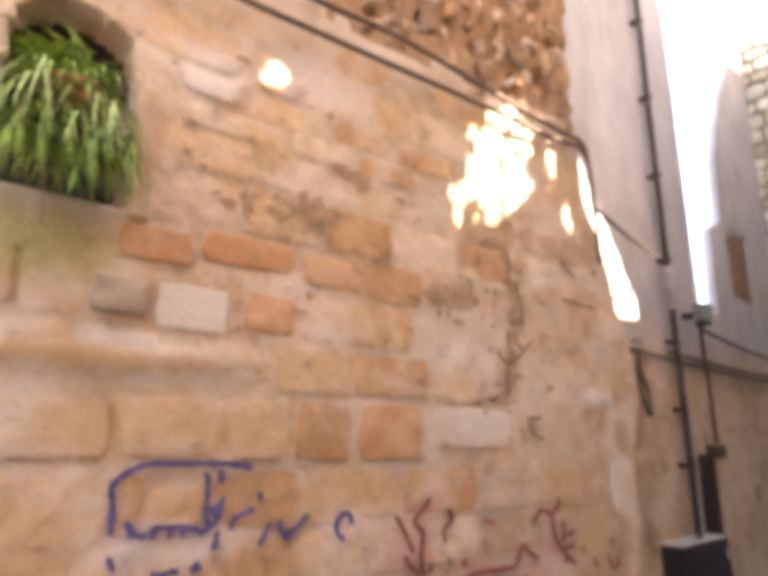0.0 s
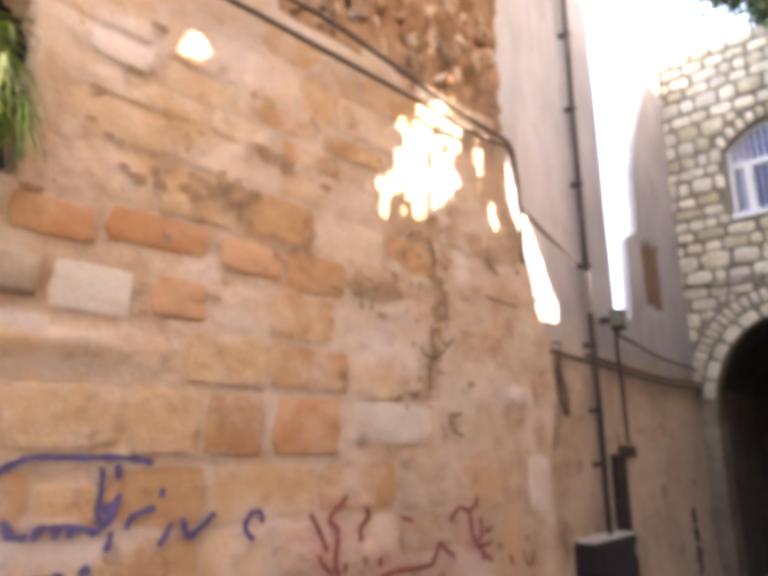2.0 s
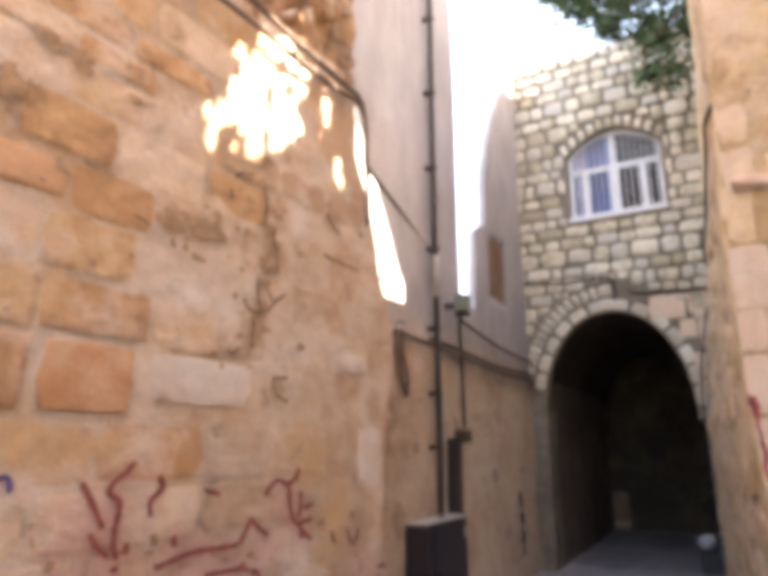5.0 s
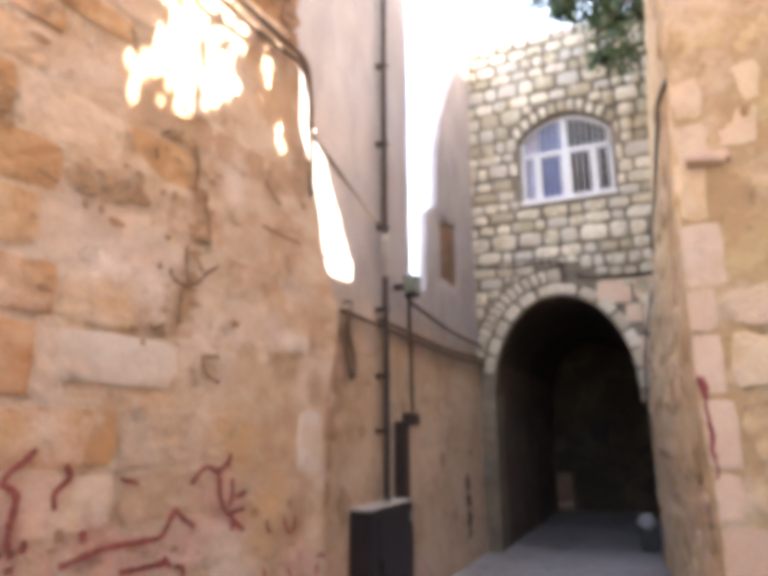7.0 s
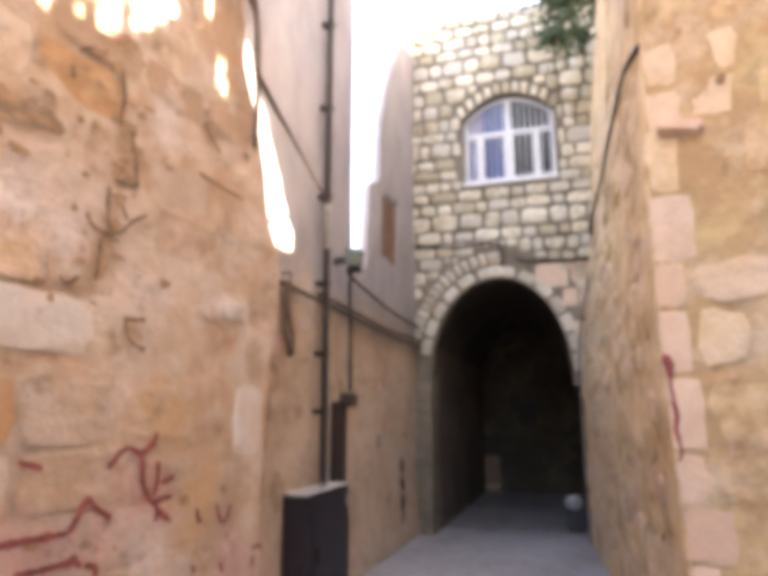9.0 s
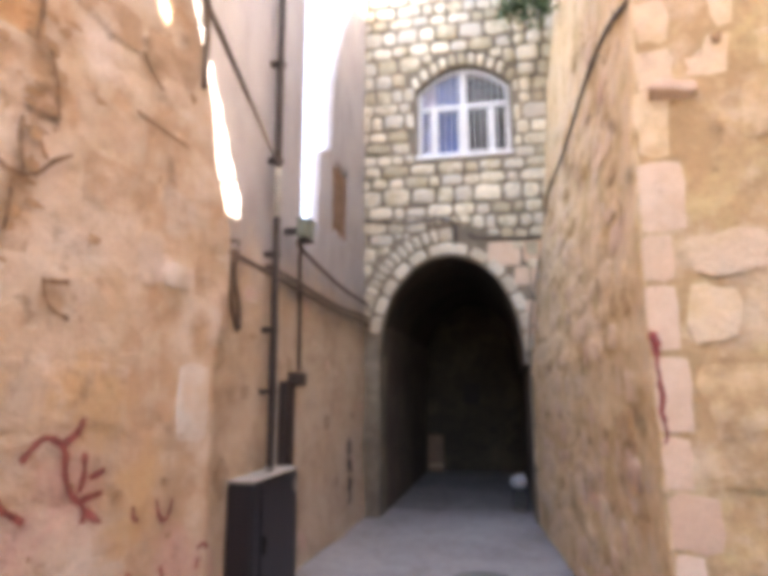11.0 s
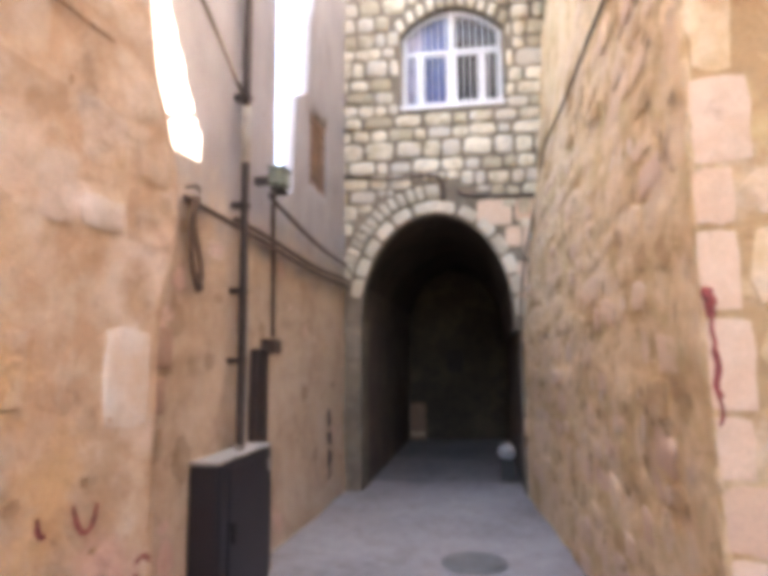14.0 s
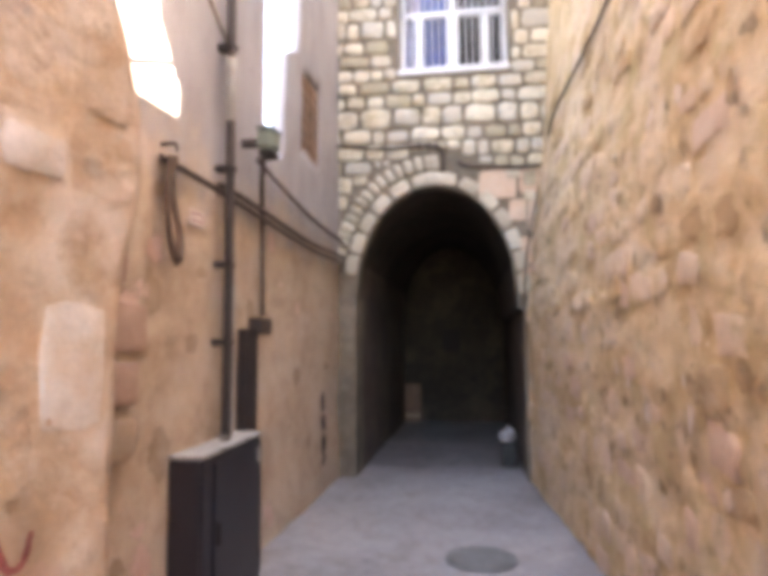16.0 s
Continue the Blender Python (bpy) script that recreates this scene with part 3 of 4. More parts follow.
for y, z0, z1 in ((WIDE, -0.1, IMPOST), (AC - AHW, IMPOST, SPRING + 0.05), (AC + AHW, -0.1, SPRING + 0.05)):
    k = len(tv)
    tv += [(FX + 0.45, y, z0), (DEEP, y, z0), (DEEP, y, z1), (FX + 0.45, y, z1)]
    tf.append((k, k + 1, k + 2, k + 3))
k = len(tv)
tv += [(FX + 0.45, WIDE, IMPOST), (DEEP, WIDE, IMPOST), (DEEP, AC - AHW, IMPOST), (FX + 0.45, AC - AHW, IMPOST)]
tf.append((k, k + 1, k + 2, k + 3))
k = len(tv)
tv += [(DEEP, -0.2, -0.1), (DEEP, 2.7, -0.1), (DEEP, 2.7, 3.6), (DEEP, -0.2, 3.6)]
tf.append((k, k + 1, k + 2, k + 3))
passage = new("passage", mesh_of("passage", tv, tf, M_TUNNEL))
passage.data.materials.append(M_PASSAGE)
# Shade by colour: side walls less dark than vault and end wall.
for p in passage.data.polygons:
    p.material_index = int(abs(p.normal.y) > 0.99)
tagged(passage, "passage plaster with shade in its colour, darkest on vault and end", "passage wall", kind="structure")

# ---- cables, pole and fittings on the walls ----
def cable(points, r, material, label, sides=8):
    ob = new("cable", from_bm("cable", tube_bm(points, r, sides), material))
    return tagged(ob, label, "cable", group="alley cables")


cable([(-0.6, 2.02, 3.45), (0.79, 1.99, 3.49), (1.39, 1.95, 3.50), (2.21, 1.88, 3.50), (2.8, 1.84, 3.50), (3.06, 1.80, 3.50), (3.13, 1.79, 3.36), (3.15, 1.79, 3.12), (3.18, 1.80, 2.95), (3.20, 1.81, 2.79)], 0.014, M_CABLE_BROWN, "thick brown cable sagging along the old wall")
cable([(-0.6, 2.02, 3.58), (1.12, 1.97, 3.66), (1.68, 1.93, 3.68), (2.36, 1.88, 3.62), (2.86, 1.83, 3.57), (3.06, 1.79, 3.53), (3.11, 1.78, 3.36), (3.12, 1.78, 3.14)], 0.015, M_CABLE_BROWN, "second brown cable strung along the old wall")
cable([(3.13, 1.78, 3.13), (3.6, 1.88, 3.13), (4.4, 2.08, 3.20), (5.0, 2.25, 3.29), (5.42, 2.36, 3.37)], 0.013, M_CABLE, "thin black cable slung from the old wall to the pole")
for i, (z0, z1, x0) in enumerate(((2.49, 2.45, 4.74), (2.53, 2.52, 5.45), (2.90, 2.70, 6.1))):
    cable([(x0, 2.44, z0), ((x0 + 6.4) / 2, 2.40, (z0 * 2 + z1) / 3 - 0.02), (7.4, 2.40, (z0 + z1 * 2) / 3 - 0.05), (8.5, 2.40, z1), (8.80, 2.38, z1 - 0.02)], 0.019, M_CABLE, "brown cable running along the rendered wall to the archway")
coil = thing("cable_coil", "hanging loop of brown cable on a rusty hook", "cable")
part("hook", tube_bm([(4.77, 2.46, 2.56), (4.77, 2.38, 2.56), (4.77, 2.37, 2.52)], 0.008), M_PIPE, coil)
for i in range(3):
    o = 0.012 * i
    part("loop", tube_bm([(4.76 + o, 2.40 - o, 2.50), (4.73 + o, 2.40, 2.30), (4.75 + o, 2.39, 2.08), (4.81, 2.38 - o, 1.95 + o), (4.88 - o, 2.39, 2.03), (4.88 - o, 2.40, 2.14), (4.80 - o, 2.40, 2.32), (4.78, 2.40, 2.50)], 0.013), M_CABLE if i % 2 else M_CABLE_BROWN, coil)

notice = thing("paper_notice", "small pale notice with faded red writing on the rendered wall", "notice", (5.135, 2.43, 2.25))
part("sheet", box_bm((-0.09, -0.003, -0.045), (0.09, 0.003, 0.045), 0.002), M_SCUFF, notice, "stained pale paper")
for x0, x1, z0 in ((-0.075, -0.02, 0.012), (0.0, 0.04, 0.018), (0.055, 0.078, 0.012), (-0.07, -0.01, -0.026), (0.01, 0.075, -0.022)):
    part("line_of_writing", box_bm((x0, -0.005, z0), (x1, -0.003, z0 + 0.013)), M_DRIP, notice, "faded red writing")

pole = thing("drain_pipe", "tall dark iron pipe clamped to the wall", "pipe", (5.44, 2.37, 0))
part("pipe", tube_bm([(0, 0, 0.9), (0.004, 0, 2.2), (-0.006, 0.004, 4.5), (0.0, 0.0, 7.6)], 0.030, 12), M_PIPE, pole)
part("thin_pipe", tube_bm([(0.075, 0.035, 3.3), (0.082, 0.03, 4.0), (0.11, 0.035, 5.0), (0.09, 0.03, 6.4), (0.1, 0.03, 7.6)], 0.010, 8), M_CABLE, pole, "thin cable tied beside the pipe")
part("lower_pipe", tube_bm([(0.072, -0.005, 0.9), (0.068, -0.005, 1.9), (0.03, 0.0, 2.5)], 0.014, 8), M_DUST, pole, "pale dusty cable beside the pipe")
for z in (1.55, 2.02, 2.62, 3.40, 4.25, 5.10, 6.0):
    part("clamp", box_bm((-0.036, -0.035, z - 0.02), (0.036, 0.09, z + 0.02), 0.008), M_PIPE, pole)
part("top_bracket", box_bm((-0.10, -0.05, 6.55), (0.05, 0.09, 6.80), 0.02), M_PIPE, pole)
# Pale colour covers peeling paint and also paints in sunlit spots.
part("pale_band", tube_bm([(0, 0, 2.92), (0, 0, 3.33)], 0.033, 12, smooth=False), M_DUST, pole, "pale band for peeling paint and sunlit spots on the pipe")

cab = thing("utility_cabinet", "dark slate metal utility cabinet with a dusty top", "cabinet", (5.37, 2.37, 0.05))
part("body", box_bm((-0.435, -0.09, 0.0), (0.435, 0.10, 0.90), 0.012), M_CABINET, cab)
cab_door = part("door", box_bm((-0.30, -0.104, 0.05), (0.415, -0.088, 0.86), 0.006), M_CABINET, cab)
part("edge_strip", box_bm((-0.43, -0.102, 0.02), (-0.33, -0.088, 0.88), 0.006), M_CABINET, cab)
part("top", box_bm((-0.44, -0.10, 0.90), (0.44, 0.10, 0.918), 0.006), M_DUST, cab, "dust-grey lid")
part("label_plate", box_bm((0.33, -0.108, 0.74), (0.38, -0.103, 0.83), 0.001), M_DUST, cab_door, "small pale plate")
part("handle", box_bm((-0.27, -0.125, 0.42), (-0.245, -0.102, 0.54), 0.005), M_PIPE, cab_door)
part("rubble", box_bm((0.02, -0.03, 0.925), (0.12, 0.04, 0.955), 0.012), M_DUST, cab, "crumbled plaster lump")

lamp = thing("wall_lamp", "greenish wall lamp on a short bracket", "lamp", (5.86, 2.27, 2.92))
part("bracket", box_bm((-0.02, 0.05, -0.03), (0.02, 0.2, 0.03), 0.006), M_PIPE, lamp)
part("housing", box_bm((-0.10, -0.06, -0.075), (0.10, 0.06, 0.075), 0.025, 3), M_LAMP, lamp)
part("hood", box_bm((-0.108, -0.07, 0.068), (0.108, 0.07, 0.088), 0.010), M_LAMP, lamp)
part("glass", box_bm((-0.09, -0.05, -0.10), (0.09, 0.05, -0.075), 0.008), M_DARK, lamp)

duct = thing("conduit", "dark electrical conduit dropping from the lamp to the cabinet", "conduit", (0, 0, 0))
part("upper_run", tube_bm([(6.02, 2.36, 2.88), (6.12, 2.41, 2.72), (6.17, 2.42, 2.4), (6.19, 2.42, 1.74)], 0.018), M_CABLE, duct)
part("junction_box", box_bm((6.0, 2.36, 1.60), (6.24, 2.46, 1.72), 0.012), M_CABLE, duct)
part("wide_cover", box_bm((5.82, 2.39, 0.86), (6.03, 2.47, 1.64), 0.012), M_PIPE, duct, "dark sheet-metal cable cover")

shutter = thing("shuttered_window", "small window with weathered brown wooden shutters", "window", (7.625, 2.50, 3.36), kind="structure")
part("frame", box_bm((-0.33, -0.03, -0.04), (0.33, 0.06, 0.03), 0.005), M_WOOD, shutter)
for s in (-1, 1):
    leaf = part("shutter", box_bm((min(0, s * 0.315), -0.02, 0.03), (max(0, s * 0.315), 0.015, 0.80), 0.006), M_WOOD, shutter)
    for j in range(6):
        part("slat", box_bm((min(s * 0.03, s * 0.285), -0.03, 0.08 + j * 0.115), (max(s * 0.03, s * 0.285), -0.018, 0.16 + j * 0.115), 0.003), M_WOOD, leaf)
part("backing", box_bm((-0.34, 0.06, -0.05), (0.34, 0.1, 0.84)), M_DARK, shutter)

manhole = thing("manhole_cover", "round worn cast iron manhole cover in the paving", "manhole cover", (6.32, 0.87, floor_z(6.32)))
for nm, r0, z0, mt in (("rim", 0.25, 0.008, M_IRON), ("lid", 0.225, 0.014, M_IRON)):
    bm = bmesh.new()
    bmesh.ops.create_cone(bm, cap_ends=True, segments=40, radius1=r0, radius2=r0 - 0.006, depth=0.03, matrix=Matrix.Translation((0, 0, z0 - 0.005)))
    lid = part(nm, bm, mt, manhole)
for i in range(5):
    part("rib", box_bm((-0.15, -0.13 + i * 0.06, 0.022), (0.15, -0.11 + i * 0.06, 0.029), 0.002), M_IRON, manhole)


# ---- painted marks on the walls ----
def ribbon(line, width, y_of, lift, rg):
    """A sprayed line on a wall, soft at both edges: points are (x, z)."""
    pts = smooth_path([(x, 0, z) for x, z in line], 5)
    bm = bmesh.new()
    cover = bm.verts.layers.float.new("cover")
    prev = None
    for i, q in enumerate(pts):
        d = (pts[min(i + 1, len(pts) - 1)] - pts[max(i - 1, 0)]).normalized()
        s = Vector((-d.z, 0, d.x)) * width * rg.uniform(0.6, 1.0)
        thick = rg.uniform(0.65, 1.0) * (0.5 if i in (0, len(pts) - 1) else 1)
        row = []
        for k, c in ((1, 0.0), (0.4, thick), (-0.4, thick), (-1, 0.0)):
            p = q + s * k
            v = bm.verts.new((p.x, y_of(p.x, p.z) - lift, p.z))
            v[cover] = c
            row.append(v)
        if prev:
            for k in range(3):
                bm.faces.new((prev[k], prev[k + 1], row[k + 1], row[k]))
        prev = row
    return bm


def old_surface(x, z):
    return left_y(x) + rough((x, 0, z), 1.6, 0.012) + rough((x, 3, z), 7.0, 0.003)


rg = random.Random(4)
BLUE = ([(0.58, 1.45), (0.58, 1.53), (0.57, 1.59), (0.59, 1.62), (0.62, 1.64), (0.67, 1.66), (0.77, 1.66), (0.91, 1.66), (1.00, 1.65), (1.04, 1.64)], [(0.87, 1.63), (0.88, 1.60), (0.88, 1.54), (0.88, 1.49), (0.90, 1.45)], [(0.92, 1.64), (0.93, 1.59)], [(0.62, 1.49), (0.64, 1.46), (0.64, 1.45), (0.69, 1.44)], [(0.71, 1.43), (0.71, 1.46), (0.76, 1.46), (0.76, 1.43)],
        [(0.76, 1.46), (0.80, 1.46), (0.80, 1.43)], [(0.80, 1.46), (0.85, 1.45), (0.87, 1.44), (0.90, 1.46), (0.92, 1.47)], [(0.92, 1.44), (0.92, 1.41), (0.91, 1.38)], [(0.94, 1.55), (0.93, 1.51), (0.92, 1.48), (0.90, 1.51), (0.94, 1.52)], [(0.97, 1.44), (0.98, 1.47), (1.02, 1.49), (1.06, 1.50)], [(1.08, 1.56), (1.08, 1.53)],
        [(1.12, 1.45), (1.10, 1.41), (1.08, 1.38)], [(1.16, 1.46), (1.17, 1.42), (1.19, 1.40), (1.24, 1.43), (1.28, 1.47)], [(1.47, 1.42), (1.46, 1.46), (1.43, 1.46), (1.41, 1.44), (1.40, 1.41), (1.42, 1.38), (1.44, 1.37)], [(0.58, 1.39), (0.59, 1.37), (0.60, 1.35)], [(0.84, 1.32), (0.86, 1.34), (0.87, 1.32)], [(0.71, 1.33), (0.75, 1.32), (0.78, 1.33), (0.80, 1.32)])
RED = ([(1.88, 1.50), (1.84, 1.46), (1.80, 1.43), (1.79, 1.40), (1.83, 1.37), (1.83, 1.32), (1.82, 1.24), (1.84, 1.19)], [(1.98, 1.45), (2.00, 1.41), (1.98, 1.39), (1.95, 1.36), (1.96, 1.31)], [(1.69, 1.44), (1.72, 1.39), (1.75, 1.34), (1.78, 1.29)], [(1.73, 1.28), (1.76, 1.24), (1.81, 1.20)], [(2.50, 1.35), (2.54, 1.39), (2.58, 1.41), (2.64, 1.38), (2.66, 1.30), (2.69, 1.24), (2.74, 1.20), (2.74, 1.15)], [(2.64, 1.39), (2.69, 1.42), (2.71, 1.46)], [(2.72, 1.36), (2.73, 1.30), (2.72, 1.24)], [(2.75, 1.28), (2.82, 1.30)], [(2.73, 1.22), (2.81, 1.23)], [(2.74, 1.19), (2.81, 1.14)],
       [(1.99, 1.14), (2.05, 1.15), (2.10, 1.16), (2.17, 1.17), (2.24, 1.17), (2.31, 1.17), (2.38, 1.17)], [(2.38, 1.17), (2.41, 1.22), (2.44, 1.26), (2.47, 1.23), (2.54, 1.19)], [(2.22, 1.08), (2.31, 1.08), (2.39, 1.08), (2.43, 1.08)], [(2.45, 1.06), (2.49, 1.05), (2.50, 1.02)], [(2.40, 1.10), (2.44, 1.06)], [(2.19, 1.39), (2.27, 1.37)], [(1.82, 1.16), (1.85, 1.16)], [(1.81, 1.28), (1.83, 1.29)], [(1.87, 1.24), (1.87, 1.20)], [(2.06, 1.24), (2.07, 1.20)])
LETTERS = ([(2.95, 1.17), (2.96, 1.12), (2.98, 1.12)], [(3.06, 1.17), (3.09, 1.10), (3.13, 1.10), (3.15, 1.16)], [(3.31, 0.95), (3.35, 0.96), (3.38, 0.94)], [(3.31, 0.88), (3.32, 0.92)], [(3.10, 0.94), (3.12, 0.90)], [(2.94, 0.96), (2.95, 0.93)])
CRACKS = ([(2.52, 1.86), (2.53, 1.81), (2.56, 1.77), (2.62, 1.75)], [(2.53, 1.85), (2.61, 1.86)], [(2.25, 1.95), (2.28, 1.93), (2.32, 1.96)], [(2.17, 1.92), (2.21, 1.92)], [(2.32, 2.18), (2.35, 2.14), (2.41, 2.13), (2.47, 2.15)], [(2.40, 2.30), (2.40, 2.22), (2.42, 2.14)], [(2.47, 2.15), (2.51, 2.20), (2.58, 2.25)], [(2.46, 2.25), (2.49, 2.20)], [(2.39, 2.11), (2.39, 2.03), (2.38, 1.96)], [(2.47, 2.54), (2.50, 2.46), (2.52, 2.33)],
          [(2.41, 2.75), (2.43, 2.66), (2.42, 2.54)], [(2.84, 2.52), (2.95, 2.51), (3.13, 2.50)], [(2.86, 2.76), (2.90, 2.71), (2.97, 2.66)], [(1.76, 2.38), (1.81, 2.37), (1.83, 2.36)], [(2.23, 2.72), (2.28, 2.76)], [(2.21, 2.66), (2.22, 2.61)])
for name, lines, width, mt, label in (("blue_writing", BLUE, 0.019, M_BLUE, "blue sprayed scrawl on the old wall"), ("red_writing", RED, 0.020, M_RED, "dark red sprayed strokes on the old wall"),
                                      ("red_letters", LETTERS, 0.016, M_RED, "small faded red letters on the old wall"), ("wall_cracks", CRACKS, 0.014, M_BLACK, "dark cracks and gouges in the old wall")):
    t = thing(name, label, "graffiti" if mt is not M_BLACK else "crack")
    for line in lines:
        part("stroke", ribbon(line, width, old_surface, 0.016, rg), mt, t)


def blot(x, z, rx, rz, y_of, lift, rr):
    """An uneven patch on a wall that thins out towards its rim."""
    bm = bmesh.new()
    cover = bm.verts.layers.float.new("cover")
    k = 14
    radii = [rr.uniform(0.7, 1.25) for i in range(k)]
    mid = bm.verts.new((x, y_of(x, z) - lift, z))
    mid[cover], last = 1.0, None
    for share, c in ((0.4, 0.95), (0.8, 0.6), (1.2, 0.0)):
        row = []
        for i in range(k):
            a = 2 * math.pi * i / k
            px, pz = x + rx * share * radii[i] * math.cos(a), z + rz * share * radii[i] * math.sin(a)
            v = bm.verts.new((px, y_of(px, pz) - lift, pz))
            v[cover] = c
            row.append(v)
        for i in range(k):
            j = (i + 1) % k
            if last:
                bm.faces.new((last[i], row[i], row[j], last[j]))
            else:
                bm.faces.new((mid, row[i], row[j]))
        last = row
    return bm


gouges = thing("wall_gouges", "brown eroded flakes and dark blots for hollows in the old wall", "crack")
spots = [(rg.gauss(2.42, 0.06), rg.uniform(2.0, 2.95)) for i in range(40)]
for cx, cz, sx, sz, k in ((1.93, 2.42, 0.05, 0.05, 16), (2.10, 2.43, 0.06, 0.05, 20), (1.17, 2.66, 0.06, 0.06, 16), (1.28, 2.65, 0.05, 0.05, 14), (1.37, 2.90, 0.03, 0.02, 8), (1.50, 2.88, 0.04, 0.025, 8), (0.90, 2.66, 0.10, 0.05, 10), (2.3, 2.68, 0.06, 0.06, 8), (1.62, 2.52, 0.10, 0.04, 8)):
    spots += [(rg.gauss(cx, sx), rg.gauss(cz, sz)) for i in range(k)]
spots += [(rg.uniform(0.5, 3.2), rg.uniform(1.0, 3.3)) for i in range(60)]
for x, z in spots:
    s = rg.uniform(0.5, 1.5)
    part("flake", blot(x, z, 0.022 * s * rg.uniform(0.5, 1.5), 0.012 * s * rg.uniform(0.6, 1.8), old_surface, 0.0135, rg), M_GOUGE, gouges)
# Flat dark blots put the shade of rubble hollows into colour.
for x, z, s in ((3.0, 3.80, 0.10), (2.92, 3.92, 0.08), (3.03, 3.66, 0.06), (2.3, 3.80, 0.09), (1.9, 3.95, 0.10), (2.6, 4.02, 0.12), (1.7, 3.84, 0.07)):
    part("flake", blot(x, z, s * 0.7, s, old_surface, 0.012, rg), M_BLACK, gouges)
pits = thing("wall_pits", "brown pits and lost flakes in the rubble wall", "crack")


def right_surface(x, z):
    return right_y(x, z) + right_lump(x, z)


for i in range(170):
    x, z = rg.uniform(3.95, 7.8), rg.uniform(0.2, 3.6) if i % 2 else rg.uniform(0.2, 1.7)
    s = rg.uniform(0.5, 1.4)
    part("flake", blot(x, z, 0.034 * s, 0.03 * s * rg.uniform(0.7, 1.8), right_surface, -0.017, rg), M_PIT if i % 3 else M_FLAKE, pits)
stains = thing("wall_stains", "damp brown stains and flaked render on the alley wall", "stain")


def far_surface(x, z):
    return 2.46 + rough((x, 1, z), 1.5, 0.02) + rough((x, 2, z), 6, 0.005)


for i in range(46):
    x, z = (rg.uniform(4.2, 4.9), rg.uniform(0.5, 2.1)) if i % 3 == 0 else (rg.uniform(4.2, 8.5), rg.uniform(0.2, 2.4))
    s = rg.uniform(0.5, 1.6)
    part("stain", blot(x, z, 0.07 * s, 0.045 * s * rg.uniform(0.6, 2.0), far_surface, 0.006, rg), (M_RUST_STAIN, M_PINK_WASH, M_RUST_STAIN, M_PINK_WASH)[i % 4], stains)
dots = thing("painted_dots", "row of dark painted marks on the rendered wall", "graffiti")
for z, hh, lean in ((0.92, 0.085, 0.03), (0.71, 0.07, 0.01), (0.49, 0.08, -0.06), (0.33, 0.03, 0.03)):
    part("stroke", ribbon([(8.10 - lean, z + hh), (8.11, z), (8.10 + lean, z - hh)], 0.10, far_surface, 0.012, rg), M_PIPE, dots)
redmark = thing("red_drips", "dark red paint drips down the quoin stones", "graffiti")
for x, z, d, w in ((3.765, 1.785, 0.06, 0.040), (3.772, 1.755, 0.07, 0.032), (3.764, 1.68, 0.10, 0.014), (3.776, 1.58, 0.16, 0.026), (3.768, 1.53, 0.20, 0.012), (3.782, 1.36, 0.16, 0.012)):
    lean = rg.uniform(-0.012, 0.012)
    bm = tube_bm([(x - 0.028 + q * lean * 0.3, corner_y(z - d * k) - 0.03 + q * lean, z - d * k) for q, k in ((0, 0), (1, 0.4), (-0.6, 0.75), (1, 1))], w / 2, 6)
    part("stroke", bm, M_DRIP, redmark)

# ---- pot plant in the niche ----
plant = thing("spider_plant", "spider plant spilling out of a wall niche", "potted plant", (0.29, 1.97, 2.50))
bm = bmesh.new()
bmesh.ops.create_cone(bm, cap_ends=True, segments=24, radius1=0.07, radius2=0.10, depth=0.20, matrix=Matrix.Translation((0, 0.02, 0.24)))
part("pot", bm, M_POT, plant, "terracotta pot")
part("shelf", box_bm((-0.16, -0.06, 0.11), (0.16, 0.14, 0.14), 0.006), M_WOOD, plant, "rough wooden board")


def blades(count, seed, origin, spread, drop, length, width):
    rr = random.Random(seed)
    bm = bmesh.new()
    for i in range(count):
        a = rr.uniform(math.pi * 0.9, math.pi * 2.1)
        out = Vector((math.cos(a), math.sin(a) * 0.55, 0))
        L = length * rr.uniform(0.6, 1.15)
        up = rr.uniform(0.1, 1.0)
        p = Vector(origin) + Vector((rr.uniform(-1, 1) * spread, rr.uniform(-0.5, 0.5) * spread, rr.uniform(-0.3, 0.5) * spread))
        side = out.cross(Vector((0, 0, 1))).normalized()
        prev = None
        for k in range(7):
            s = k / 6
            q = p + out * L * s * 0.75 + Vector((0, 0, L * (up * s - drop * (1 + up) * s * s)))
            w = width * (1 - s) ** 0.6 * (0.5 + min(1, s * 4) * 0.5) + 0.0006
            pair = [bm.verts.new(q + side * w + Vector((0, 0, w * 0.4))), bm.verts.new(q - side * w + Vector((0, 0, w * 0.4)))]
            if prev:
                bm.faces.new((prev[0], prev[1], pair[1], pair[0]))
            prev = pair
    return bm


part("upright_leaves", blades(26, 11, (0.0, 0.06, 0.44), 0.08, 0.30, 0.26, 0.007), M_LEAF_PALE, plant)
part("upper_leaves", blades(150, 1, (-0.02, 0.02, 0.36), 0.11, 0.60, 0.20, 0.008), M_LEAF, plant)
part("middle_leaves", blades(150, 7, (-0.02, -0.03, 0.24), 0.14, 0.85, 0.24, 0.008), M_LEAF_PALE, plant)
part("hanging_leaves", blades(190, 2, (0.04, -0.04, 0.12), 0.13, 0.95, 0.17, 0.007), M_LEAF, plant)
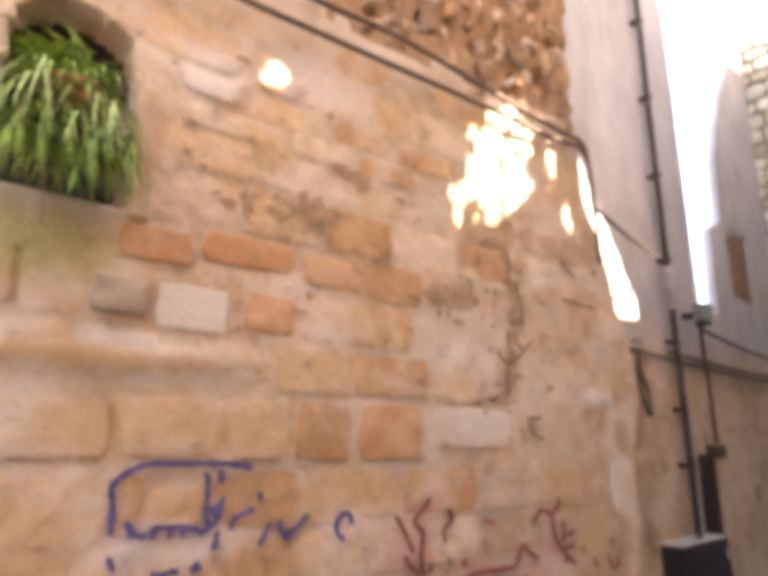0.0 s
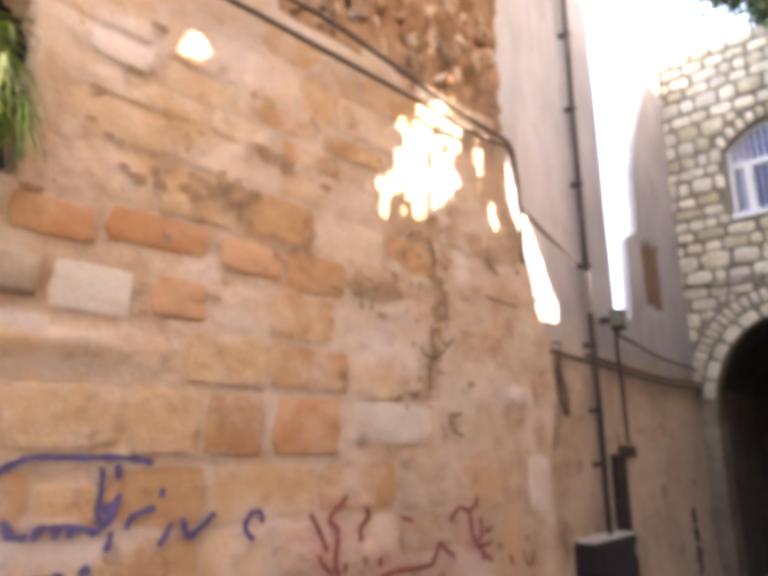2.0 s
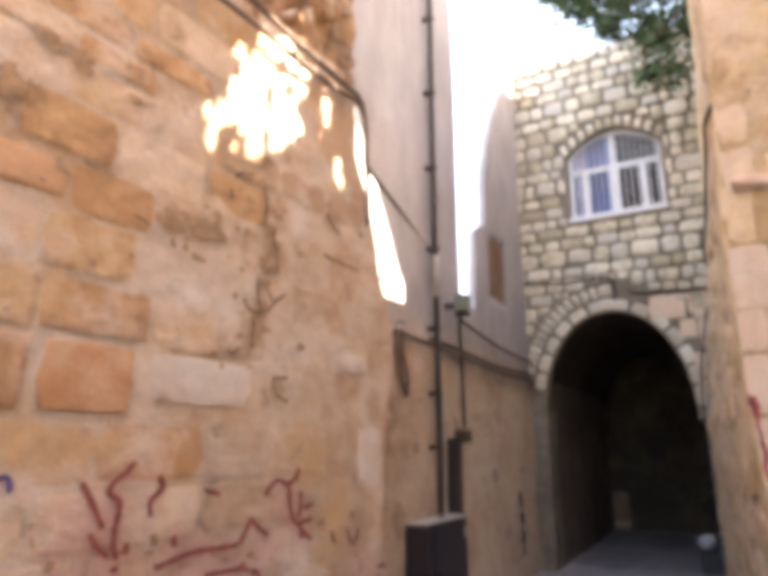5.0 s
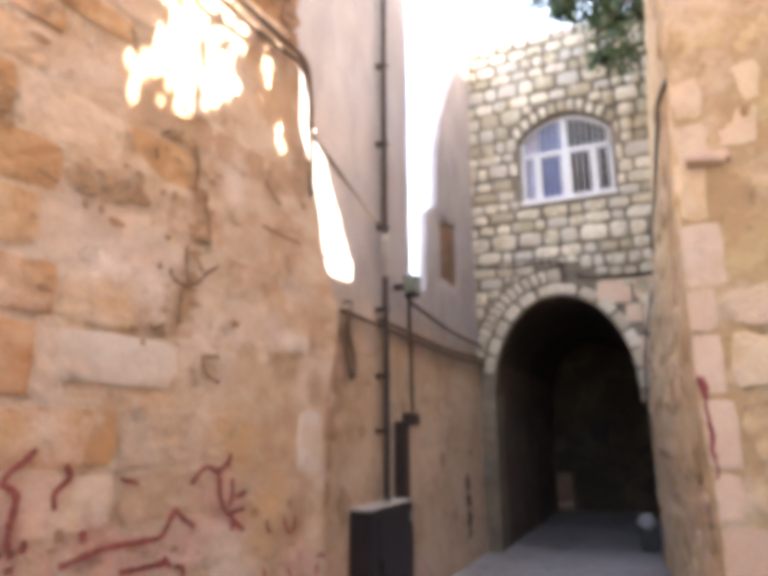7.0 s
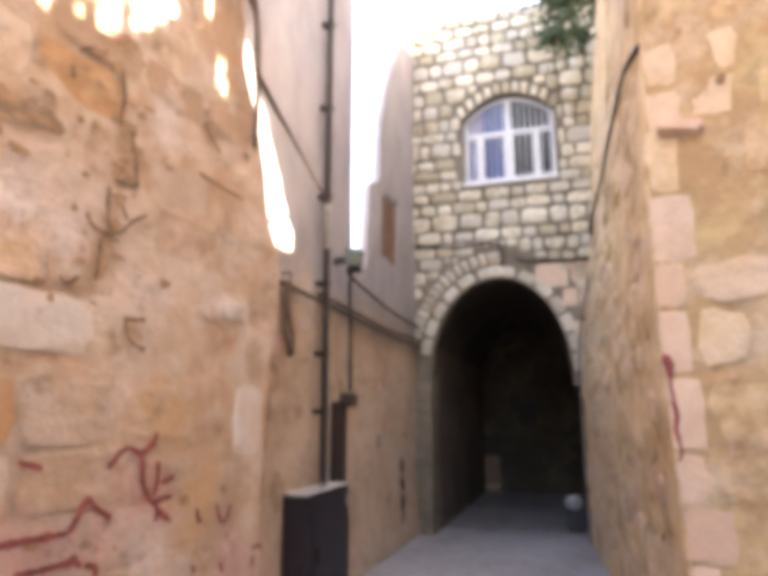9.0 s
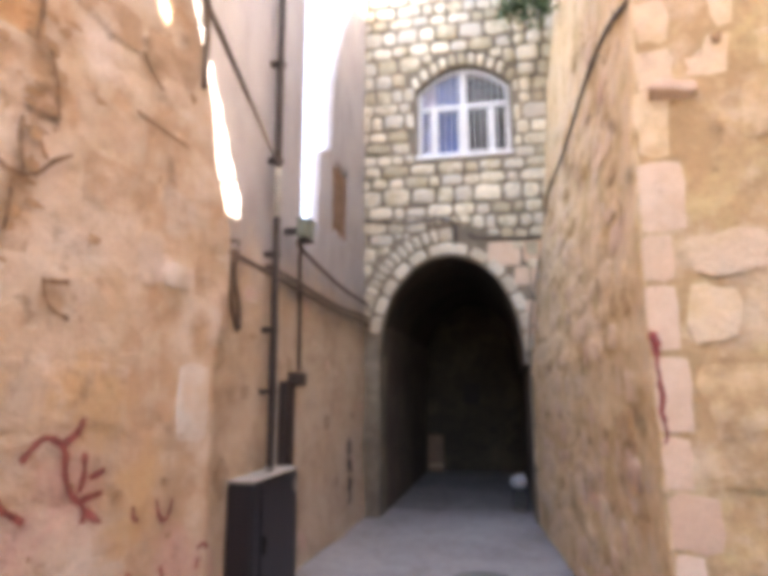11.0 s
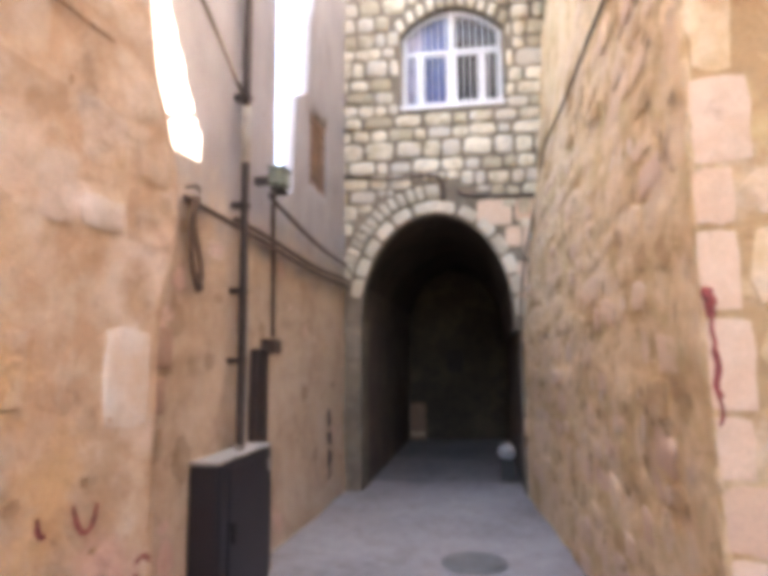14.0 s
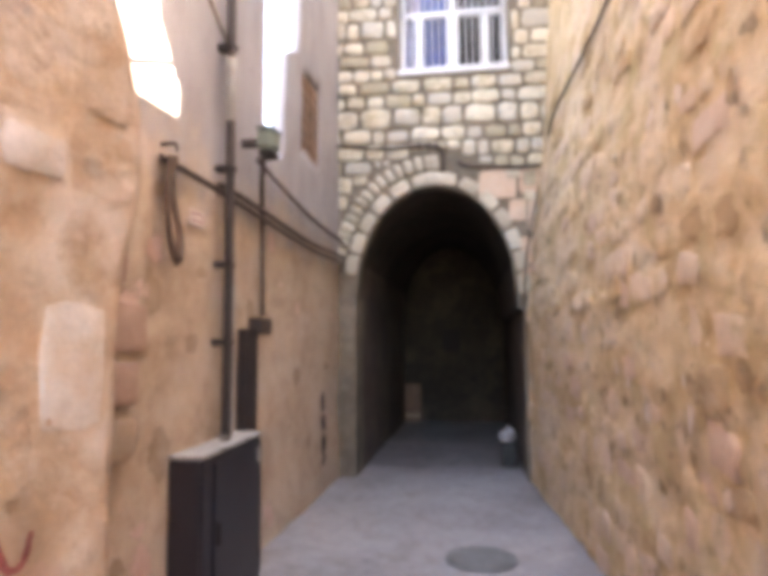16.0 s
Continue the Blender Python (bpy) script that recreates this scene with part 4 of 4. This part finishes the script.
part("trailing_leaves", blades(110, 5, (-0.10, -0.05, 0.14), 0.10, 1.0, 0.18, 0.005), M_LEAF, plant)
part("dry_trailer", blades(16, 3, (-0.14, -0.05, 0.10), 0.05, 1.3, 0.18, 0.006), M_LEAF_DRY, plant, "dry brown hanging stems")

# ---- window of the arched house ----
window = thing("window_1", "white-framed arched window with bars and a blue curtain", "window", (FX + 0.15, 0, 0), kind="structure")


def win_box(name, y0, y1, z0, z1, x0, x1, mt, parent=None, bevel=0.006, label=""):
    return part(name, box_bm((x0, y0, z0), (x1, y1, z1), bevel), mt, parent or window, label)


wf = win_box("frame", WY0, WY0 + 0.05, WZ0, WZ1, -0.03, 0.03, M_WHITE)
win_box("frame", WY1 - 0.06, WY1, WZ0, WZ1, -0.03, 0.03, M_WHITE)
win_box("sill", WY0 - 0.02, WY1 + 0.02, WZ0 - 0.02, WZ0 + 0.03, -0.17, 0.05, M_WHITE)
win_box("transom", WY0, WY1, 5.46, 5.53, -0.03, 0.03, M_WHITE)
for y, w in ((1.09, 0.06), (0.70, 0.045), (1.49, 0.045)):
    win_box("mullion", y - w, y + w, WZ0, 5.47, -0.035, 0.03, M_WHITE)
win_box("mullion", 1.05, 1.13, 5.5, window_top(1.09), -0.03, 0.03, M_WHITE)
hb = bmesh.new()
hp = [(y, window_top(y)) for y in steps(WY0, WY1, 0.06)]
rows4 = [[hb.verts.new((x, y, z + dz)) for y, z in hp] for x, dz in ((-0.03, 0.0), (-0.03, -0.028), (0.03, -0.028), (0.03, 0.0))]
for r0, r1 in zip(rows4, rows4[1:]):
    for i in range(len(hp) - 1):
        hb.faces.new((r0[i], r0[i + 1], r1[i + 1], r1[i]))
part("arched_head", hb, M_WHITE, window)
for i in range(15):
    y = WY0 + 0.08 + i * 0.080
    bar = part("bar", tube_bm([(-0.10, y, WZ0 + 0.02), (-0.10, y, window_top(y) - 0.03)], 0.008, 6, smooth=False), M_WHITE, window)
for z in (4.80, 5.45):
    part("rail", tube_bm([(-0.10, WY0 + 0.01, z), (-0.10, WY1 - 0.01, z)], 0.007, 6, smooth=False), M_WHITE, window)
for y0, y1 in ((0.50, 0.66), (0.74, 1.03), (1.15, 1.45), (1.53, 1.66)):
    p = win_box("pane", y0, y1, WZ0 + 0.04, 5.46, 0.0, 0.008, M_GLASS, bevel=0.0)
    p.visible_shadow = False
for y0, y1, mt, seed in ((1.14, 1.47, M_CURTAIN, 1), (1.47, 1.71, M_CURTAIN_PALE, 2)):
    cb = bmesh.new()
    cols = []
    for i in range(25):
        y = y0 + (y1 - y0) * i / 24
        x = 0.10 + 0.022 * math.sin(i * 1.9 + seed)
        cols.append((cb.verts.new((x, y, WZ0)), cb.verts.new((x, y, window_top(y)))))
    for (a, b), (c, d) in zip(cols, cols[1:]):
        cb.faces.new((a, c, d, b))
    part("curtain", cb, mt, window)
win_box("dark_room", WY0 - 0.2, WY1 + 0.2, WZ0 - 0.2, 6.3, 0.75, 0.8, M_DARK, bevel=0.0)
win_box("dark_room", WY0 - 0.2, WY0 - 0.02, WZ0 - 0.2, 6.3, 0.205, 0.8, M_DARK, bevel=0.0)
win_box("dark_room", WY1 + 0.02, WY1 + 0.2, WZ0 - 0.2, 6.3, 0.205, 0.8, M_DARK, bevel=0.0)
win_box("dark_room", WY0 - 0.2, WY1 + 0.2, WZ0 - 0.25, WZ0 - 0.02, 0.205, 0.8, M_DARK, bevel=0.0)
win_box("dark_room", WY0 - 0.2, WY1 + 0.2, 6.1, 6.3, 0.205, 0.8, M_DARK, bevel=0.0)

# ---- cables on the house front and the right wall ----
cable([(FX - 0.04, 2.48, 3.86), (FX - 0.05, 1.9, 3.80), (FX - 0.05, 1.4, 3.82), (FX - 0.05, 1.22, 3.74), (FX - 0.05, 1.22, 3.48)], 0.017, M_CABLE, "dark cable above the archway")
cable([(FX - 0.05, 1.03, 3.62), (FX - 0.05, 0.95, 3.55), (FX - 0.05, 0.5, 3.52), (FX - 0.05, 0.1, 3.53), (FX - 0.05, 0.08, 3.66)], 0.018, M_CABLE, "dark cable above the archway")
cable([(3.80, -0.01, 3.36), (4.2, right_y(4.2, 3.48) + 0.03, 3.47), (4.87, right_y(4.87, 3.6) + 0.03, 3.60), (5.6, right_y(5.6, 3.65) + 0.03, 3.65), (6.6, right_y(6.6, 3.68) + 0.03, 3.68), (7.85, right_y(7.85, 3.72) + 0.04, 3.72), (8.76, 0.08, 3.55), (8.80, 0.18, 3.1), (8.80, 0.28, 2.6), (8.80, 0.33, 2.1), (8.8, 0.30, 1.95)], 0.013, M_CABLE, "thin black cable along the rubble wall")
ledge = new("ledge_stone", stone_shape("ledge_stone", M_QUOIN, 77, 0.2))
ledge.matrix_basis = pose(3.70, -0.13, 2.82, 10, 12, 0) @ Matrix.Diagonal((0.14, 0.20, 0.04, 1))
tagged(ledge, "broken pale stone ledge jutting from the wall", "stone")
# Raised dark stone; its colour stands for the shade of a hole.
hollow = set_stone(stone_shape("hollow", M_RUBBLE, 31, 0.3, 0.7), wall_right_return, basis(Vector((0.29, -0.957, 0)), Vector((0, 0, 1)), Vector((-0.957, -0.29, 0)), (3.655, -0.33, 3.03)), 0.09, 0.07, 0.012, "hollow")
part("lower_ledge", box_bm((-0.4, -0.4, -0.6), (0.4, 0.4, 0.1), 0.05), M_QUOIN, ledge)

# ---- in the passage ----
panel = thing("leaning_board", "brown board leaning against the end wall of the passage", "board", (13.5, 2.07, 0))
part("board", box_bm((-0.02, -0.15, 0.0), (0.02, 0.15, 0.72), 0.008), M_WOOD, panel)
part("batten", box_bm((-0.035, -0.14, 0.1), (-0.02, 0.14, 0.16), 0.004), M_DULL, panel)
box = thing("meter_box", "dark meter box on the end wall of the passage", "meter box", (13.54, 1.33, 1.33))
part("body", box_bm((-0.06, -0.16, 0.0), (0.06, 0.16, 0.42), 0.015), M_DARK, box)
part("lid", box_bm((-0.075, -0.14, 0.03), (-0.06, 0.14, 0.39), 0.006), M_DARK, box)
bin_ = thing("rubbish_crate", "black rubber crate beside the passage wall", "crate", (9.75, 0.50, 0))
part("body", box_bm((-0.12, -0.09, 0.0), (0.12, 0.09, 0.28), 0.02), M_BIN, bin_)
part("rim", box_bm((-0.13, -0.10, 0.25), (0.13, 0.10, 0.28), 0.01), M_BIN, bin_)
bag = bmesh.new()
bmesh.ops.create_icosphere(bag, subdivisions=3, radius=0.11)
for v in bag.verts:
    v.co *= 1 + 0.25 * noise.noise(v.co * 14)
    v.co.z *= 0.95
    v.co.z = max(v.co.z, -0.085)
bag_ob = new("plastic_bag", from_bm("plastic_bag", bag, M_BAG))
bag_ob.location = (9.75, 0.50, 0.365)
tagged(bag_ob, "crumpled white plastic bag lying on the crate", "bag")

# ---- tree above the rubble wall ----
tree = thing("tree", "leafy tree overhanging the alley beside the arched house", "tree", (7.1, -1.9, 0))
part("trunk", tube_bm([(0, 0, 0), (0.05, 0.05, 2.5), (-0.05, 0.2, 5.0), (0, 0.5, 6.6)], 0.16, 10, 0.5), M_BARK, tree)
limbs = (((0, 0.4, 6.2), (0.0, 1.2, 6.8), (0.0, 2.0, 6.7), (0.0, 2.6, 6.6)), ((0, 0.3, 5.8), (-0.2, 1.0, 6.5), (-0.2, 1.9, 6.2), (-0.1, 2.3, 5.9)), ((0, 0.5, 6.5), (0.3, 1.2, 7.4), (0.1, 2.2, 7.5), (0, 3.0, 7.2)))
for pts in limbs:
    part("limb", tube_bm(pts, 0.05, 7, 0.3), M_BARK, tree)
rr = random.Random(8)
cb = bmesh.new()
clumps = ((-0.1, 3.12, 7.0, 0.26), (-0.1, 2.9, 6.75, 0.26), (0.0, 2.85, 7.15, 0.30), (0.0, 2.45, 6.75, 0.28), (0.0, 2.25, 6.25, 0.25), (-0.1, 2.15, 5.95, 0.22), (-0.1, 1.8, 6.2, 0.32), (0.1, 2.0, 6.9, 0.4), (0.1, 1.4, 7.0, 0.45), (0.0, 2.6, 7.5, 0.35), (0.0, 3.1, 7.4, 0.28), (0.0, 0.9, 7.2, 0.5), (0.2, 1.9, 7.6, 0.45), (0.0, 2.3, 5.68, 0.2), (-0.05, 2.05, 5.62, 0.2), (-0.1, 2.65, 6.4, 0.22), (-0.1, 3.25, 7.15, 0.22))
for cx, cy, cz, r in clumps:
    for i in range(int((2100 if cz > 6.1 else 800) * r)):
        v = Vector((rr.gauss(0, 0.5), rr.gauss(0, 0.5), rr.gauss(0, 0.45))) * r
        p = Vector((cx, cy, cz)) + v
        m = Euler((rr.uniform(0, 6.28), rr.uniform(0, 6.28), rr.uniform(0, 6.28))).to_matrix()
        L, W = rr.uniform(0.06, 0.115), rr.uniform(0.016, 0.030)
        q = [p + m @ Vector(c) for c in ((-L / 2, 0, 0), (-L * 0.1, W, 0.006), (L / 2, 0, 0), (-L * 0.1, -W, 0.006))]
        cb.faces.new([cb.verts.new(c) for c in q])
part("crown", cb, M_TREE_LEAF, tree, "ragged crown of small dark leaves")

# ---- stones of the old wall ----
def pool(name, material, count, irregular=0.12, corner=0.28):
    return [stone_shape(name, material, 100 + i * 7, irregular, corner) for i in range(count)]


P_OLD = pool("stone", M_OLD_STONE, 10, 0.06, 0.22)
P_SMOOTH = pool("stone", M_OLD_SMOOTH, 10, 0.06, 0.22)
P_WASH = pool("stone", M_WASHED, 6, 0.08, 0.22)
P_OR, P_PALE, P_DULL = (pool("stone", m, 3, 0.06, 0.2) for m in (M_ORANGE, M_PALE, M_DULL))
KEY = ((0.79, 2.37, 1.19, 2.51, "o"), (0.97, 2.13, 1.20, 2.29, "o"), (0.64, 2.10, 0.92, 2.28, "p"), (0.43, 2.13, 0.63, 2.27, "d"), (0.50, 2.33, 0.77, 2.47, "o2"),
       (1.22, 2.35, 1.52, 2.49, "o2"), (1.21, 1.65, 1.48, 1.90, "s"), (1.50, 1.65, 1.85, 1.90, "o"), (1.87, 1.70, 2.44, 1.90, "p"), (0.57, 1.68, 0.93, 1.89, "s"),
       (0.95, 1.66, 1.20, 1.89, "s"), (0.68, 1.43, 0.88, 1.59, "s"), (0.66, 3.03, 0.90, 3.14, "p"), (0.20, 1.98, 0.41, 2.10, "s"), (0.42, 2.00, 0.68, 2.09, "p"), (0.22, 1.67, 0.56, 1.87, "s"), (3.17, 1.34, 3.375, 1.66, "p"), (3.04, 1.92, 3.22, 2.03, "p"))


def set_left(x0, z0, x1, z1, d, mesh, parent=None):
    x, z = (x0 + x1) / 2, (z0 + z1) / 2
    dx = Vector((0.2, left_y(x + 0.1) - left_y(x - 0.1), 0)).normalized()
    up = Vector((0, 0, 1))
    m = basis(dx, up, dx.cross(up), (x, old_surface(x, z) - 0.002, z)) @ Matrix.Rotation(rg.uniform(-0.025, 0.025), 4, "Z")
    return set_stone(mesh, wall_left, m, x1 - x0, z1 - z0, d)


rg = random.Random(12)
for x0, z0, x1, z1, c in KEY:
    pick = {"o": P_OR[0], "o2": P_OR[1], "p": P_PALE[rg.randrange(3)], "d": P_DULL[0], "s": P_OLD[rg.randrange(10)]}[c]
    set_left(x0 + 0.006, z0 + 0.005, x1 - 0.006, z1 - 0.005, 0.010 if c != "d" else 0.035, pick)
COURSES = (0.15, 0.38, 0.60, 0.82, 1.02, 1.22, 1.42, 1.64, 1.905, 2.11, 2.32, 2.515, 2.73, 2.90, 3.02, 3.15, 3.36, 3.58)
for z, z1 in zip(COURSES, COURSES[1:]):
    row = sorted(k for k in KEY if z < (k[1] + k[3]) / 2 < z1)
    x = -0.9 + rg.uniform(0, 0.3)
    while x < 3.3:
        inside = [k for k in row if k[0] - 0.02 <= x < k[2]]
        if inside:
            x = inside[0][2]
            continue
        x1 = min(x + rg.uniform(0.2, 0.46), left_end(z1) - 0.01)
        for k in row:
            if x < k[0] < x1 + 0.08:
                x1 = k[0]
        clash = any(x < k[2] - 0.01 and x1 > k[0] + 0.01 and z < k[3] - 0.03 and z1 > k[1] + 0.03 for k in KEY)
        if not clash and not in_niche((x + x1) / 2, (z + z1) / 2, 0.17) and x1 - x > 0.07 and rg.random() < (0.95 if x < 1.7 else 0.5):
            pick = P_WASH[rg.randrange(6)] if x > 2.1 else (P_OLD if rg.random() < (0.14 if x < 1.2 else 0.02) else P_SMOOTH)[rg.randrange(10)]
            set_left(x + 0.005, z + 0.005 + rg.uniform(0, 0.008), x1 - 0.005, z1 - 0.005 - rg.uniform(0, 0.008), rg.uniform(0.003, 0.007) if x < 1.7 and z < 2.5 else rg.uniform(0.0015, 0.004), pick)
        x = max(x1, x + 0.05)
# crumbling rubble core above the cables
P_RUB = pool("rubble_stone", M_RUBBLE, 6, 0.35, 0.6)
P_PINK = pool("rubble_stone", M_WASHED, 4, 0.35, 0.6)
for i in range(170):
    x, zz = rg.uniform(1.5, 3.05), rg.uniform(3.68, 4.9)
    m = basis(Vector((1, 0, 0)), Vector((0, 0, 1)), Vector((0, -1, 0)), (x, left_y(x) + 0.045, zz)) @ Matrix.Rotation(rg.uniform(0, 6.3), 4, "Z")
    set_stone(P_RUB[rg.randrange(6)] if rg.random() < (0.75 if x < 2.3 else 0.45) else P_PINK[rg.randrange(4)], wall_left, m, rg.uniform(0.05, 0.2), rg.uniform(0.04, 0.09), rg.uniform(0.01, 0.05), "rubble_stone")

# ---- stones of the rubble wall ----
P_R = pool("stone", M_RIGHT_STONE, 14, 0.26, 0.3)
P_RP = pool("stone", M_QUOIN, 6, 0.3, 0.35)
z, count = 0.05, 0
while z < 4.2:
    h = rg.uniform(0.13, 0.25)
    x = CORNER + 0.22 + rg.uniform(0, 0.2)
    while x < 8.75:
        w = rg.uniform(0.13, 0.42)
        worn = noise.noise(Vector((x * 0.9, 31, z * 1.1)))
        if rg.random() < (0.95 if worn > -0.05 else 0.45) and count < 300:
            xm, zm = x + w / 2, z + h / 2 + rg.uniform(-0.03, 0.03)
            dx = Vector((-0.2, right_y(xm - 0.1, zm) - right_y(xm + 0.1, zm), 0)).normalized()
            up = Vector((0, right_y(xm, zm + 0.1) - right_y(xm, zm - 0.1), 0.2)).normalized()
            nz = dx.cross(up).normalized()
            m = basis(dx, nz.cross(dx), nz, (xm, right_y(xm, zm) + right_lump(xm, zm) - 0.004, zm)) @ Matrix.Rotation(rg.uniform(-0.16, 0.16), 4, "Z")
            set_stone(P_RP[rg.randrange(6)] if rg.random() < (0.28 if z < 1.3 else 0.08) else P_R[rg.randrange(14)], wall_right, m, w - 0.02, (h - 0.018) * rg.uniform(0.75, 1.05), rg.uniform(0.006, 0.024))
            count += 1
        x += w
    z += h
P_Q = pool("quoin_stone", M_QUOIN, 9, 0.11, 0.24)


def end_face(s, z):
    return (CORNER + 0.005 - 0.29 * s, corner_y(z) - 0.957 * s, z)


z = 0.02
while z < 4.6:
    h = rg.uniform(0.2, 0.38)
    w = rg.uniform(0.11, 0.2)
    nx = Vector((-0.952, 0.306, 0)).normalized()
    along = Vector((0, 0, 1)).cross(nx).normalized()
    m = basis(along, Vector((0, 0, 1)), nx, end_face(w / 2 + 0.002, z + h / 2))
    set_stone(P_Q[rg.randrange(9)] if z < 1.95 or rg.random() < 0.2 else P_R[rg.randrange(14)], wall_right_return, m, w, h - 0.004, 0.006, "quoin_stone")
    for k in range(2):
        w2 = rg.uniform(0.2, 0.34)
        p0 = end_face(w + 0.02 + w2 * (0.5 + k), z + h / 2)
        if rg.random() < 0.5:
            set_stone(P_R[rg.randrange(14)], wall_right_return, basis(along, Vector((0, 0, 1)), nx, p0), w2, h * 0.9, 0.005)
    z += h

# ---- stones of the lower rendered wall ----
P_W2 = pool("stone", M_DULL, 4, 0.15, 0.3)
P_RED = pool("stone", M_REDDISH, 2, 0.15, 0.3)
for x0, z0, x1, z1 in ((4.3, 1.50, 4.68, 1.74), (4.2, 1.26, 4.62, 1.47), (4.3, 1.02, 4.6, 1.22), (4.1, 1.8, 4.5, 2.02)):
    set_stone(P_W2[rg.randrange(4)] if z0 < 1.2 else P_RED[rg.randrange(2)], wall_left_far, basis(Vector((1, 0, 0)), Vector((0, 0, 1)), Vector((0, -1, 0)), ((x0 + x1) / 2, 2.45, (z0 + z1) / 2)), x1 - x0, z1 - z0, 0.02)

# ---- stones of the house front ----
P_F = pool("stone", M_FAC_STONE, 16, 0.13, 0.36)
P_V = pool("voussoir", M_ARCH, 5, 0.08, 0.3)
WC = (WY0 + WY1) / 2


def clear(y0, y1, z0, z1):
    for y in (y0, (y0 + y1) / 2, y1):
        for zz in (z0, z1):
            az = arch_z(y, 0.36)
            if az and zz < az:
                return False
            if WY0 - 0.012 < y < WY1 + 0.012 and WZ0 - 0.03 < zz < window_top(min(max(y, WY0), WY1)) + 0.17:
                return False
    return True


def set_front(y0, y1, z0, z1, d):
    m = basis(Vector((0, -1, 0)), Vector((0, 0, 1)), Vector((-1, 0, 0)), (FX, (y0 + y1) / 2, (z0 + z1) / 2)) @ Matrix.Rotation(rg.uniform(-0.03, 0.03), 4, "Z")
    set_stone(P_F[rg.randrange(16)], facade, m, y1 - y0, z1 - z0, d)


z = 0.02
while z < TOP - 0.08:
    h = min(rg.uniform(0.15, 0.25), TOP - z)
    y = -0.45 + rg.uniform(0, 0.1)
    while y < 2.55:
        w = rg.uniform(0.15, 0.40)
        y1 = min(y + w, 2.58)
        g = rg.uniform(0.006, 0.016)
        for a, b in ((y, y1),) if clear(y, y1, z, z + h) else ((y, (y + y1) / 2), ((y + y1) / 2, y1)):
            if b - a > 0.06 and clear(a, b, z, z + h):
                lo = rg.uniform(0, 0.025)
                set_front(a + g, b - g, z + g * 0.8, z + h - g * 0.8 - (lo if w < 0.3 else 0), rg.uniform(0.02, 0.05))
            elif b - a > 0.06 and h > 0.14 and clear(a, b, z, z + h / 2):
                set_front(a + g, b - g, z + g * 0.8, z + h / 2, 0.03)
            elif b - a > 0.06 and clear(a, b, z + h / 2, z + h):
                set_front(a + g, b - g, z + h / 2, z + h - g * 0.8, 0.03)
        y += w
    z += h


def ring(r_in, r_out, width, sides_of, d, pieces):
    """Wedge stones along the pointed arch."""
    line = [(AHW * (1 - (i / 80) ** 1.5) - 1e-4 * (i == 0), i) for i in range(81)]
    curve = [Vector((0, q, arch_z(AC + q))) for q, i in line]
    curve = [Vector((0, AHW, SPRING))] + curve
    run = [0.0]
    for p, q in zip(curve, curve[1:]):
        run.append(run[-1] + (q - p).length)
    k = max(3, round(run[-1] * 1.12 / width))
    for sgn in sides_of:
        for i in range(k):
            s = run[-1] * (i + 0.5) / k
            n = max(j for j in range(len(run) - 1) if run[j] <= s)
            p = curve[n].lerp(curve[n + 1], (s - run[n]) / max(1e-6, run[n + 1] - run[n]))
            a, c = curve[max(n - 4, 0)], curve[min(n + 5, len(curve) - 1)]
            tan = (c - a).normalized()
            up = Vector((0, tan.z, -tan.y))
            if up.z < 0 and up.y < 0:
                up = -up
            p = p + up * (r_in + r_out) / 2
            p, up = Vector((FX, AC + sgn * p.y, p.z)), Vector((0, sgn * up.y, up.z))
            m = basis(up.cross(Vector((-1, 0, 0))), up, Vector((-1, 0, 0)), p)
            if -0.1 < p.y < 2.52 and (sgn < 0 or p.z > 2.42):
                set_stone(pieces[rg.randrange(len(pieces))], facade, m, run[-1] / k * (1.0 + (r_in + r_out) * 0.3) * 0.9, (r_out - r_in) * 0.95, d, "voussoir")


ring(0.005, 0.17, 0.30, (1, -1), 0.03, P_V)
ring(0.19, 0.37, 0.10, (1,), 0.05, P_V)
P_S = pool("block", M_QUOIN, 3, 0.05, 0.18)
for y0, y1, z0, z1 in ((0.38, 0.82, 3.16, 3.50), (0.10, 0.36, 3.20, 3.50), (0.28, 0.48, 2.90, 3.15), (0.05, 0.27, 2.75, 3.18), (0.22, 0.36, 2.40, 2.72), (0.24, 0.35, 2.05, 2.38)):
    set_stone(P_S[rg.randrange(3)], facade, basis(Vector((0, -1, 0)), Vector((0, 0, 1)), Vector((-1, 0, 0)), (FX, (y0 + y1) / 2, (z0 + z1) / 2)), y1 - y0, z1 - z0, 0.016, "block")
for lift, hh, ww in ((0.09, 0.16, 0.2), (0.28, 0.18, 0.12)):
    set_stone(P_V[2], facade, basis(Vector((0, -1, 0)), Vector((0, 0, 1)), Vector((-1, 0, 0)), (FX, AC, arch_z(AC) + lift)), ww, hh, 0.055, "keystone")
for i in range(11):
    y = WY0 + 0.02 + (WY1 - WY0 - 0.04) * i / 10
    tilt = (y - WC) * -0.55
    m = basis(Vector((0, -1, 0)), Vector((0, 0, 1)), Vector((-1, 0, 0)), (FX, y + (y - WC) * 0.06, window_top(y) + 0.10)) @ Matrix.Rotation(-tilt, 4, "Z")
    set_stone(P_F[rg.randrange(16)], facade, m, 0.095, 0.17, 0.035, "voussoir")
